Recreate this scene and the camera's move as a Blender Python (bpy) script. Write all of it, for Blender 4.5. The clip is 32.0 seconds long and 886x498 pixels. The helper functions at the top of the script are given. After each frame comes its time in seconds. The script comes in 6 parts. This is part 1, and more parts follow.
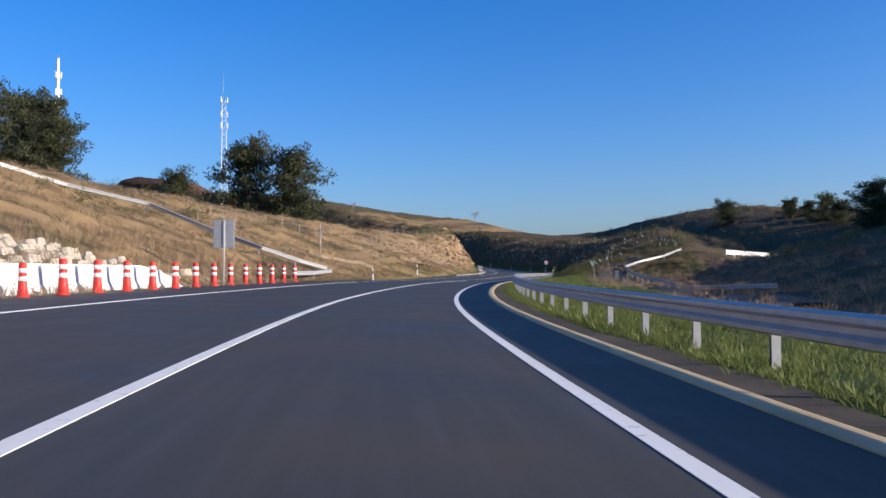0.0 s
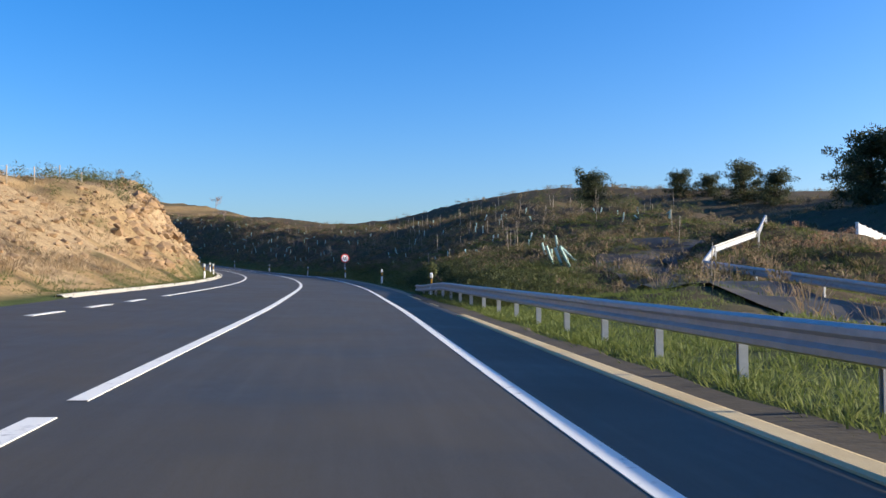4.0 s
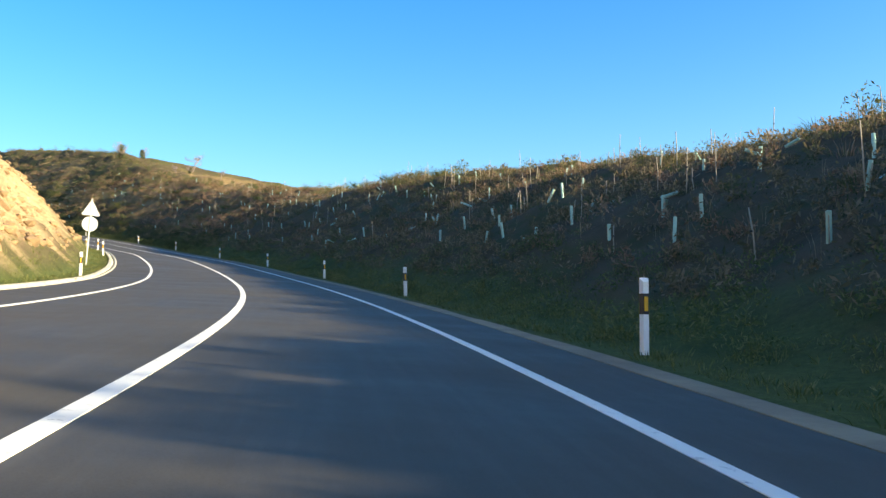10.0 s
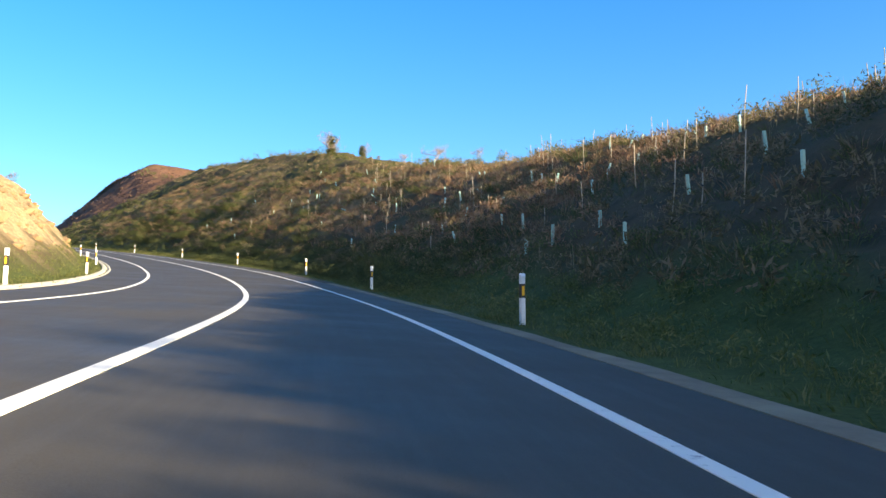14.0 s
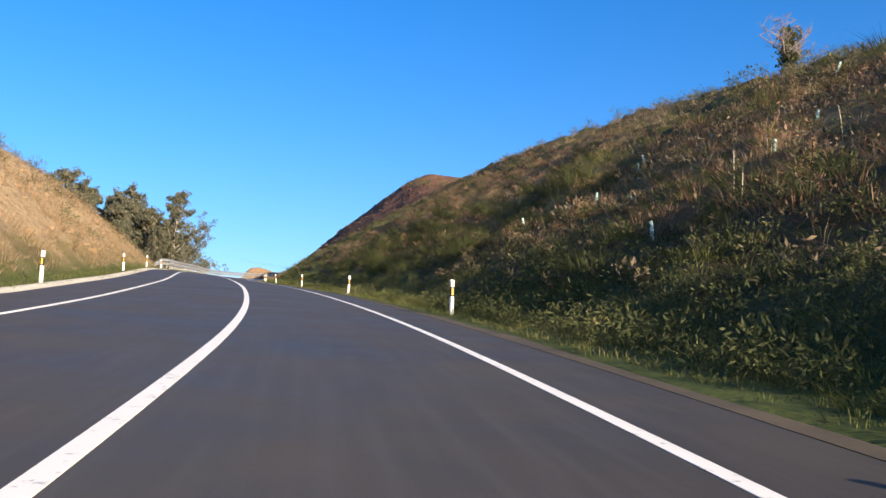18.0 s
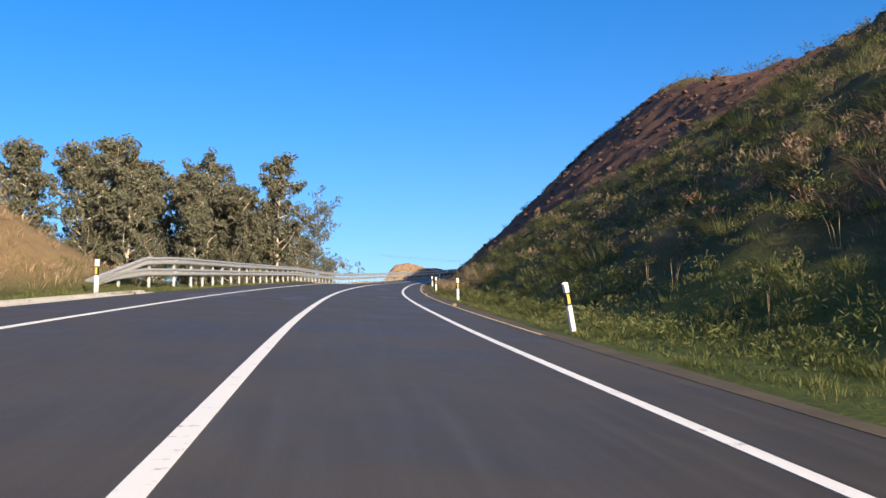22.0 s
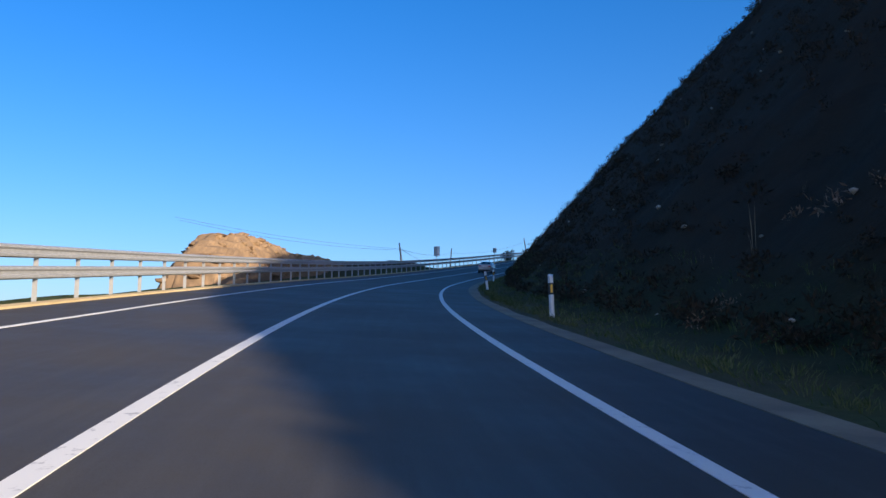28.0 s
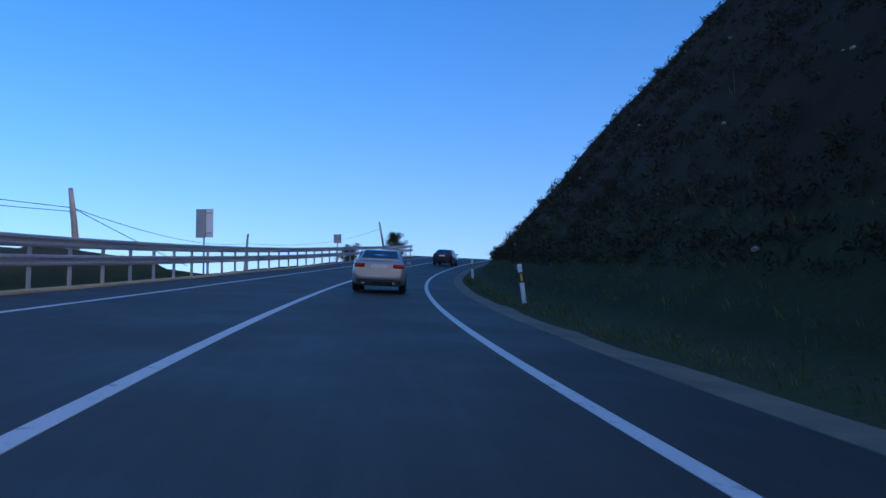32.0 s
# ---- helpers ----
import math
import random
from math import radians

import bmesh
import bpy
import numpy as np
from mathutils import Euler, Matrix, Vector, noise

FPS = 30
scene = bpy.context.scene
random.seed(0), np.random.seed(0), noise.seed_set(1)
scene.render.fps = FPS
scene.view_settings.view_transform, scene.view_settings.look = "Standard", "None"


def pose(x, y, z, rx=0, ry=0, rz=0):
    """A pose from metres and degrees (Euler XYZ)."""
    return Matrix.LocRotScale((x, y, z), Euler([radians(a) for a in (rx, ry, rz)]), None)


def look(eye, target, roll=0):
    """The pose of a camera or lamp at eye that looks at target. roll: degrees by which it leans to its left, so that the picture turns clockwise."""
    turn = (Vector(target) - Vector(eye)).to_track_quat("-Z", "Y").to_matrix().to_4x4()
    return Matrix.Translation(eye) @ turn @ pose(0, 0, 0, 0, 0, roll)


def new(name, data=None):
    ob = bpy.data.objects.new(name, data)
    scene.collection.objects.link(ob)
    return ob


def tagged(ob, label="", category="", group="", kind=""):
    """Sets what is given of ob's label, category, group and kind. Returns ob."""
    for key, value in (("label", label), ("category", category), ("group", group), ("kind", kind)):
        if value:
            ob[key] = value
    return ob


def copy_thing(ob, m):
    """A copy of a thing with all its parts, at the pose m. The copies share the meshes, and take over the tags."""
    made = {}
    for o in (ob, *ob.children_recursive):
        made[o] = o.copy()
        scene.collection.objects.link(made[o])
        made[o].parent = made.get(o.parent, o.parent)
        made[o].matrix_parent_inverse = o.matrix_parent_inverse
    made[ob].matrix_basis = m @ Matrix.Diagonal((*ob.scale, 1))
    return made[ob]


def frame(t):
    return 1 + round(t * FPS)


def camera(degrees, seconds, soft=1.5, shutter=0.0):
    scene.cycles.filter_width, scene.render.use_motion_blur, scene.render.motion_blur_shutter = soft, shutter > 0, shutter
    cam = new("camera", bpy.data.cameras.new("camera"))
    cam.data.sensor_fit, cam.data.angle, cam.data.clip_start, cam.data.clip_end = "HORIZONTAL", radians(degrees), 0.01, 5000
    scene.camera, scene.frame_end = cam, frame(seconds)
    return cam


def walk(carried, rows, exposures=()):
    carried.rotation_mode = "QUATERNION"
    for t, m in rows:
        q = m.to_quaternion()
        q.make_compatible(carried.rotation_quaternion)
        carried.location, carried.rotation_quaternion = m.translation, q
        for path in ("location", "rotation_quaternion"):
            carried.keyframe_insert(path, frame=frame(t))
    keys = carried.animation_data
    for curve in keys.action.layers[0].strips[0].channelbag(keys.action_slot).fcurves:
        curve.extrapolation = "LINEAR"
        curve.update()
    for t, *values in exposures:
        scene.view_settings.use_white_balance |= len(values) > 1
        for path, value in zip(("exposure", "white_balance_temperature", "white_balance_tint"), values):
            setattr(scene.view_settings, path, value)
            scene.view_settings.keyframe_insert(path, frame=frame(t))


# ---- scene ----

# ---------------------------------------------------------------- camera and path
# seconds, x, y, z, heading (left of +y), pitch, lean, in degrees
ROWS = [
    (0.0, -0.10, 0.17, -0.07, 0.34, 2.10, -0.49), (0.5, -1.10, 11.63, 0.07, -2.25, 1.88, -0.62), (1.0, -1.54, 23.11, 0.24, -5.02, 1.79, -0.58),
    (1.5, -1.48, 34.55, 0.42, -7.69, 1.71, -0.37), (2.0, -0.91, 45.88, 0.58, -10.18, 1.71, -0.02), (2.5, 0.04, 57.09, 0.74, -12.61, 1.83, 0.26),
    (3.0, 1.37, 68.24, 0.87, -14.12, 1.99, 0.00), (3.5, 2.90, 79.28, 1.02, -14.97, 2.08, -0.17), (4.0, 4.54, 90.25, 1.15, -15.39, 2.10, -0.33),
    (4.5, 6.20, 101.12, 1.30, -15.57, 2.00, -0.54), (5.0, 7.90, 111.91, 1.45, -15.67, 1.87, -0.26), (5.5, 9.63, 122.62, 1.61, -15.28, 2.04, -0.02),
    (6.0, 11.18, 133.31, 1.79, -14.22, 2.38, 0.18), (6.5, 12.46, 144.03, 1.98, -12.89, 2.41, 0.19), (7.0, 13.47, 154.77, 2.18, -11.41, 2.37, 0.07),
    (7.5, 14.22, 165.54, 2.39, -9.98, 2.54, 0.06), (8.0, 14.61, 176.27, 2.64, -8.45, 2.44, 0.61), (8.5, 14.69, 186.83, 2.86, -6.50, 2.59, 0.40),
    (9.0, 14.50, 197.16, 3.09, -4.32, 2.86, 0.37), (9.5, 13.93, 207.35, 3.32, -1.96, 3.25, 0.20), (10.0, 12.91, 217.50, 3.62, 0.09, 3.52, -0.03),
    (10.5, 11.47, 227.65, 3.98, 1.92, 3.78, 0.20), (11.0, 9.69, 237.72, 4.40, 3.63, 3.92, 0.15), (11.5, 7.62, 247.38, 4.88, 5.47, 4.07, -0.34),
    (12.0, 5.21, 256.90, 5.43, 7.54, 4.34, -0.48), (12.5, 2.46, 266.32, 6.05, 9.60, 4.73, -0.23), (13.0, -0.51, 275.58, 6.73, 11.53, 5.25, -0.33),
    (13.5, -3.77, 284.99, 7.43, 13.29, 5.59, -0.24), (14.0, -7.34, 294.35, 8.16, 15.39, 5.90, -0.06), (14.5, -11.27, 303.58, 8.94, 17.73, 6.10, 0.16),
    (15.0, -15.59, 312.66, 9.76, 20.19, 6.27, 0.46), (15.5, -20.30, 321.55, 10.65, 22.63, 6.51, 0.88), (16.0, -25.37, 330.23, 11.59, 24.90, 7.17, 1.08),
    (16.5, -30.78, 338.63, 12.63, 27.40, 7.84, 1.54), (17.0, -36.38, 346.86, 13.70, 27.68, 7.25, 1.67), (17.5, -42.24, 354.78, 14.76, 30.35, 7.73, 1.74),
    (18.0, -48.45, 362.41, 15.84, 33.17, 8.15, 1.82), (18.5, -54.89, 369.86, 16.94, 35.75, 8.03, 1.91), (19.0, -61.63, 377.08, 18.06, 37.74, 8.02, 1.34),
    (19.5, -68.65, 384.15, 19.20, 40.17, 7.81, 1.01), (20.0, -75.90, 391.05, 20.35, 41.24, 7.71, 0.52), (20.5, -83.38, 397.78, 21.51, 42.03, 7.57, -0.41),
    (21.0, -90.91, 404.46, 22.64, 42.27, 7.62, -1.03), (21.5, -98.38, 411.14, 23.72, 42.27, 7.60, -1.24), (22.0, -105.81, 417.87, 24.79, 41.76, 7.35, -1.94),
    (22.5, -113.20, 424.58, 25.83, 41.28, 7.05, -2.03), (23.0, -120.56, 431.31, 26.86, 40.77, 6.87, -2.24), (23.5, -127.96, 438.16, 27.88, 40.22, 6.84, -2.28),
    (24.0, -135.36, 445.19, 28.90, 39.28, 6.91, -1.88), (24.5, -142.66, 452.40, 29.94, 38.52, 6.95, -1.70), (25.0, -149.92, 459.74, 30.98, 37.96, 6.97, -1.05),
    (25.5, -157.13, 467.18, 32.02, 37.45, 6.96, -0.62), (26.0, -164.28, 474.71, 33.05, 36.86, 6.92, -0.30), (26.5, -171.35, 482.36, 34.09, 36.03, 6.85, -0.01),
    (27.0, -178.27, 490.16, 35.13, 34.83, 7.03, 0.18), (27.5, -184.91, 498.15, 36.19, 33.20, 7.01, 0.39), (28.0, -191.30, 506.33, 37.25, 31.48, 7.25, 0.17),
    (28.5, -197.49, 514.75, 38.33, 29.07, 6.61, 0.03), (29.0, -203.50, 523.32, 39.42, 28.69, 7.17, -0.14), (29.5, -209.30, 531.95, 40.48, 26.80, 7.20, -0.07),
    (30.0, -214.84, 540.76, 41.55, 24.81, 7.08, -0.01), (30.5, -220.15, 549.81, 42.66, 22.70, 6.77, -0.13), (31.0, -225.10, 559.05, 43.76, 20.42, 6.73, -0.54),
    (31.5, -229.68, 568.23, 44.87, 19.36, 7.78, -0.83), (32.0, -234.08, 577.40, 45.95, 18.59, 7.64, -1.02),
]


def aim(x, y, z, yaw, pitch, lean):
    a, b = radians(yaw), radians(pitch)
    return look((x, y, z), (x - math.sin(a) * math.cos(b), y + math.cos(a) * math.cos(b), z + math.sin(b)), lean)


cam = camera(52.0, 32.0, soft=1.5)
# seconds, stops, kelvin, tint
EXPOSURES = ((0.0, 0.58, 6050, 17), (2.5, 0.78, 6200, 13), (5.0, 1.1, 6600, 8), (7.0, 1.32, 7200, 3), (9.0, 1.6, 7900, 0), (13.0, 1.72, 8100, 3), (16.0, 1.36, 7400, 9), (19.0, 0.98, 7000, 14), (24.0, 0.86, 6850, 13), (27.0, 0.7, 6550, 15), (30.0, 0.94, 6900, 20), (32.0, 1.16, 7400, 27))
walk(cam, [(r[0], aim(*r[1:])) for r in ROWS], EXPOSURES)

# ---------------------------------------------------------------- sky and sun
SUN_AZ, SUN_EL = 106.3, 14.4      # clockwise from +y, degrees
world = bpy.data.worlds.new("sky")
scene.world = world
world.use_nodes = True
wn = world.node_tree.nodes
sky = wn.new("ShaderNodeTexSky")
sky.sky_type, sky.sun_disc = "NISHITA", False
sky.sun_elevation, sky.sun_rotation = radians(SUN_EL), radians(SUN_AZ)
sky.altitude, sky.air_density, sky.dust_density, sky.ozone_density = 200, 1.0, 2.0, 3.4
deep = wn.new("ShaderNodeHueSaturation")
deep.inputs["Hue"].default_value, deep.inputs["Saturation"].default_value = 0.5025, 1.34
tint = wn.new("ShaderNodeMix")
tint.data_type, tint.blend_type = "RGBA", "MULTIPLY"
tint.inputs[0].default_value, tint.inputs[7].default_value = 1.0, (0.98, 1.0, 1.18, 1.0)
world.node_tree.links.new(sky.outputs[0], deep.inputs["Color"])
world.node_tree.links.new(deep.outputs[0], tint.inputs[6])
world.node_tree.links.new(tint.outputs[2], wn["Background"].inputs[0])
wn["Background"].inputs[1].default_value = 0.12
sun = new("sun", bpy.data.lights.new("sun", "SUN"))
sun.data.energy, sun.data.angle, sun.data.color = 5.0, radians(0.55), (1.0, 0.89, 0.71)
a_, e_ = radians(SUN_AZ), radians(SUN_EL)
sun.matrix_world = look((0, 0, 80), (-math.sin(a_) * math.cos(e_) * 10, -math.cos(a_) * math.cos(e_) * 10, 80 - math.sin(e_) * 10))

# ---------------------------------------------------------------- materials
def rgb(h):
    return tuple(c for c in h) + (1.0,)


class Mat:
    """A small node-material builder."""

    def __init__(self, name, base=(0.5, 0.5, 0.5), rough=0.7, metal=0.0, spec=0.4):
        self.m = bpy.data.materials.new(name)
        self.m.use_nodes = True
        self.t = self.m.node_tree
        self.b = self.t.nodes["Principled BSDF"]
        self.b.inputs["Base Color"].default_value = rgb(base)
        self.b.inputs["Roughness"].default_value = rough
        self.b.inputs["Metallic"].default_value = metal
        self.b.inputs["Specular IOR Level"].default_value = spec
        self.co = self.n("ShaderNodeTexCoord").outputs["Object"]

    def n(self, kind):
        return self.t.nodes.new(kind)

    def link(self, a, b):
        self.t.links.new(a, b)

    def noise(self, scale, detail=4, rough=0.6, co=None, stretch=None):
        k = self.n("ShaderNodeTexNoise")
        k.inputs["Scale"].default_value, k.inputs["Detail"].default_value, k.inputs["Roughness"].default_value = scale, detail, rough
        src = co or self.co
        if stretch:
            mp = self.n("ShaderNodeMapping")
            mp.inputs["Scale"].default_value = stretch
            self.link(src, mp.inputs[0])
            src = mp.outputs[0]
        self.link(src, k.inputs["Vector"])
        return k.outputs[0]

    def ramp(self, fac, stops):
        r = self.n("ShaderNodeValToRGB")
        el = r.color_ramp.elements
        while len(el) < len(stops):
            el.new(0.5)
        for e, (p, c) in zip(el, stops):
            e.position = p
            e.color = rgb(c) if isinstance(c, tuple) else (c, c, c, 1)
        self.link(fac, r.inputs[0])
        return r.outputs[0]

    def mix(self, fac, a, b, mode="MIX"):
        k = self.n("ShaderNodeMix")
        k.data_type, k.blend_type = "RGBA", mode
        for sock, v in ((k.inputs[0], fac), (k.inputs[6], a), (k.inputs[7], b)):
            if isinstance(v, (int, float)):
                sock.default_value = v
            elif isinstance(v, tuple):
                sock.default_value = rgb(v)
            else:
                self.link(v, sock)
        return k.outputs[2]

    def base(self, out):
        self.link(out, self.b.inputs["Base Color"])
        return self

    def rough(self, out):
        self.link(out, self.b.inputs["Roughness"])
        return self

    def bump(self, out, strength=0.4, dist=0.02):
        k = self.n("ShaderNodeBump")
        k.inputs["Strength"].default_value, k.inputs["Distance"].default_value = strength, dist
        self.link(out, k.inputs["Height"])
        self.link(k.outputs[0], self.b.inputs["Normal"])
        return self

    def island(self):
        return self.n("ShaderNodeNewGeometry").outputs["Random Per Island"]

    def random(self):
        return self.n("ShaderNodeObjectInfo").outputs["Random"]

    def attr(self, name):
        k = self.n("ShaderNodeAttribute")
        k.attribute_name = name
        return k.outputs["Color"]

    def alpha(self, name):
        k = self.n("ShaderNodeAttribute")
        k.attribute_name = name
        return k.outputs["Alpha"]


def worn(name, a, b, rough=0.7, scale=6.0, metal=0.0, bump=0.15, fine=60.0, spec=0.4):
    """Two tones, mixed by coarse and fine noise, with a light relief."""
    m = Mat(name, a, rough, metal, spec)
    co = m.noise(scale, 5)
    fi = m.noise(fine, 3)
    m.base(m.mix(m.mix(0.4, m.ramp(co, [(0.35, 0.0), (0.65, 1.0)]), fi), a, b))
    m.bump(fi, bump, 0.01)
    return m.m


def leafy(name, stops, rough=0.75, through_light=0.38):
    """Foliage: one colour for each leaf or blade, drifting over the plants."""
    m = Mat(name, stops[0], rough, 0.0, 0.2)
    drift = m.noise(0.12, 3)
    k = m.mix(0.55, m.island(), drift)
    c = m.ramp(k, [(0.15 + 0.7 * i / (len(stops) - 1), c) for i, c in enumerate(stops)])
    m.base(c)
    thin, both = m.n("ShaderNodeBsdfTranslucent"), m.n("ShaderNodeMixShader")
    m.link(c, thin.inputs[0])
    both.inputs[0].default_value = through_light
    m.link(m.b.outputs[0], both.inputs[1])
    m.link(thin.outputs[0], both.inputs[2])
    m.link(both.outputs[0], m.t.nodes["Material Output"].inputs[0])
    return m.m


def asphalt_material():
    m = Mat("asphalt", (0.06, 0.06, 0.06), 0.65, 0.0, 0.2)
    grain = m.noise(90, 3, 0.7)
    blot = m.noise(0.35, 5, 0.65)
    along = m.attr("along")
    sep = m.n("ShaderNodeSeparateColor")
    m.link(along, sep.inputs[0])
    track = m.noise(2.0, 4, 0.6, co=along, stretch=(3.0, 0.12, 1.0))
    c = m.mix(m.ramp(blot, [(0.35, 0.0), (0.7, 1.0)]), (0.035, 0.0285, 0.0188), (0.063, 0.051, 0.0335))
    c = m.mix(m.ramp(track, [(0.45, 0.0), (0.75, 0.6)]), c, (0.078, 0.069, 0.058))
    c = m.mix(m.ramp(grain, [(0.3, 0.0), (0.75, 0.5)]), c, (0.115, 0.101, 0.081))
    m.base(c)
    m.rough(m.ramp(blot, [(0.3, 0.52), (0.7, 0.7)]))
    m.bump(grain, 0.25, 0.004)
    return m.m


def patch_material(name, a, b):
    m = Mat(name, a, 0.6, 0.0, 0.5)
    grain = m.noise(90, 3, 0.7)
    m.base(m.mix(m.mix(0.5, m.ramp(m.noise(1.3, 6, 0.7), [(0.35, 0.0), (0.65, 1.0)]), grain), a, b))
    m.bump(grain, 0.3, 0.004)
    return m.m


def paint_material():
    m = Mat("road_paint", (0.78, 0.77, 0.73), 0.6)
    wear = m.noise(7, 6, 0.7)
    m.base(m.mix(m.ramp(wear, [(0.28, 1.0), (0.42, 0.0)]), (0.78, 0.75, 0.67), (0.28, 0.26, 0.24)))
    m.bump(m.noise(120, 2), 0.2, 0.002)
    return m.m


def ground_material():
    """Heath, verge grass, dry grass and bare rock, laid out by the plan's own zones."""
    m = Mat("hillside", (0.1, 0.09, 0.05), 0.95, 0.0, 0.1)
    zone = m.n("ShaderNodeSeparateColor")
    m.link(m.attr("zone"), zone.inputs[0])
    big, mid, fine = m.noise(0.07, 4), m.noise(0.7, 5, 0.65), m.noise(9, 5, 0.7)
    heath = m.ramp(m.mix(0.6, big, mid), [(0.3, (0.04, 0.034, 0.02)), (0.48, (0.11, 0.078, 0.047)), (0.62, (0.07, 0.07, 0.03)), (0.8, (0.19, 0.14, 0.085))])
    grass = m.ramp(m.mix(0.5, mid, fine), [(0.3, (0.04, 0.055, 0.016)), (0.6, (0.09, 0.11, 0.032)), (0.8, (0.16, 0.155, 0.065))])
    dry = m.ramp(m.mix(0.5, mid, fine), [(0.3, (0.2, 0.125, 0.06)), (0.55, (0.34, 0.23, 0.11)), (0.8, (0.44, 0.33, 0.18))])
    strata = m.noise(1.2, 6, 0.7, stretch=(1.0, 1.0, 3.0))
    rock = m.ramp(m.mix(0.45, strata, fine), [(0.28, (0.09, 0.07, 0.05)), (0.45, (0.28, 0.2, 0.115)), (0.6, (0.44, 0.32, 0.18)), (0.78, (0.48, 0.42, 0.33))])
    # darkened heath tones that paint the steep slope's shade into the ground
    shaded_heath = m.ramp(m.mix(0.5, big, mid), [(0.3, (0.028, 0.015, 0.008)), (0.5, (0.06, 0.034, 0.018)), (0.66, (0.04, 0.024, 0.013)), (0.85, (0.115, 0.068, 0.038))])
    heath = m.mix(m.alpha("zone"), heath, shaded_heath)
    c = m.mix(zone.outputs[1], heath, grass)
    c = m.mix(zone.outputs[2], c, dry)
    c = m.mix(zone.outputs[0], c, rock)
    earth = m.ramp(m.mix(0.4, m.noise(2.6, 8, 0.75, stretch=(1.0, 1.0, 2.2)), mid), [(0.3, (0.04, 0.023, 0.018)), (0.44, (0.1, 0.053, 0.038)), (0.54, (0.2, 0.105, 0.066)), (0.64, (0.085, 0.048, 0.036)), (0.8, (0.3, 0.18, 0.105))])
    c = m.mix(m.attr("scar"), c, earth)
    m.base(m.mix(0.35, c, m.ramp(fine, [(0.3, 0.45), (0.7, 1.0)]), "MULTIPLY"))
    m.bump(m.mix(0.5, mid, fine), 0.7, 0.12)
    return m.m


M_WORN = patch_material("worn_asphalt", (0.045, 0.038, 0.028), (0.088, 0.074, 0.057))
M_ASPHALT, M_PAINT, M_GROUND = asphalt_material(), paint_material(), ground_material()
M_CONC = worn("pale_concrete", (0.42, 0.38, 0.3), (0.55, 0.5, 0.4), 0.85, 1.5, bump=0.3)
M_GUT = worn("sandy_concrete", (0.48, 0.34, 0.16), (0.6, 0.47, 0.26), 0.9, 1.2, bump=0.4)
M_KERB = worn("dirt_stained_kerb", (0.13, 0.1, 0.07), (0.3, 0.24, 0.15), 0.92, 0.9, bump=0.5, fine=20)
M_SOIL = worn("dark_verge_soil", (0.035, 0.026, 0.015), (0.095, 0.07, 0.04), 0.95, 0.8, bump=0.6, fine=14)
M_WHITE = worn("white_barrier_paint", (0.78, 0.77, 0.74), (0.66, 0.65, 0.6), 0.6, 1.2, bump=0.1)
M_GALV = worn("galvanised_steel", (0.48, 0.48, 0.47), (0.35, 0.35, 0.34), 0.5, 5.0, 0.35, 0.05)
M_POSTW = worn("white_plastic", (0.8, 0.8, 0.78), (0.68, 0.68, 0.64), 0.5, 4.0, bump=0.03)
M_BLACK = worn("black_plastic", (0.015, 0.015, 0.016), (0.03, 0.03, 0.03), 0.5, 5.0, bump=0.05)
M_AMBER = worn("amber_reflector", (0.75, 0.36, 0.03), (0.85, 0.45, 0.05), 0.25, 9.0, bump=0.02)
M_RED = worn("red_plastic", (0.62, 0.03, 0.015), (0.5, 0.035, 0.02), 0.5, 5.0, bump=0.05)
M_SIGNR = worn("red_sign_sheeting", (0.6, 0.02, 0.02), (0.55, 0.03, 0.03), 0.4, 8.0, bump=0.01)
M_SIGNW = worn("white_sign_sheeting", (0.8, 0.8, 0.8), (0.72, 0.72, 0.72), 0.4, 8.0, bump=0.01)
M_SIGNB = worn("sign_back_aluminium", (0.4, 0.41, 0.42), (0.32, 0.33, 0.34), 0.5, 3.0, 0.5, 0.04)
M_DIGIT = worn("black_sign_lettering", (0.012, 0.012, 0.014), (0.02, 0.02, 0.02), 0.5, 8.0, bump=0.01)
M_STAKE = worn("weathered_stake_wood", (0.42, 0.34, 0.24), (0.3, 0.25, 0.19), 0.85, 12.0, bump=0.3)
M_TUBE = worn("mint_tree_tube", (0.3, 0.5, 0.4), (0.42, 0.58, 0.48), 0.5, 6.0, bump=0.05)
M_WOOD = worn("grey_pole_wood", (0.5, 0.45, 0.38), (0.34, 0.3, 0.25), 0.85, 3.0, bump=0.3)
M_STONE = worn("pale_stone", (0.5, 0.44, 0.34), (0.34, 0.29, 0.22), 0.9, 3.0, bump=0.6, fine=25)
M_ROCK = worn("ochre_rock", (0.36, 0.23, 0.12), (0.15, 0.1, 0.06), 0.95, 1.2, bump=0.8, fine=12)
M_EARTH = worn("reddish_earth_rock", (0.13, 0.07, 0.046), (0.07, 0.04, 0.03), 0.95, 1.2, bump=0.8, fine=12)
M_BARK = worn("brown_bark", (0.12, 0.085, 0.06), (0.07, 0.05, 0.04), 0.9, 4.0, bump=0.6, fine=20)
M_EBARK = worn("pale_eucalyptus_bark", (0.6, 0.53, 0.43), (0.36, 0.28, 0.2), 0.8, 1.5, bump=0.3, fine=15)
M_TWIG = worn("grey_twigs", (0.22, 0.17, 0.16), (0.3, 0.24, 0.23), 0.9, 4.0, bump=0.2)
M_CABLE = worn("cable_sheath", (0.04, 0.04, 0.042), (0.07, 0.07, 0.07), 0.6, 4.0, bump=0.02)
M_PINE = leafy("pine_needles", [(0.03, 0.04, 0.02), (0.065, 0.075, 0.036), (0.115, 0.115, 0.058)])
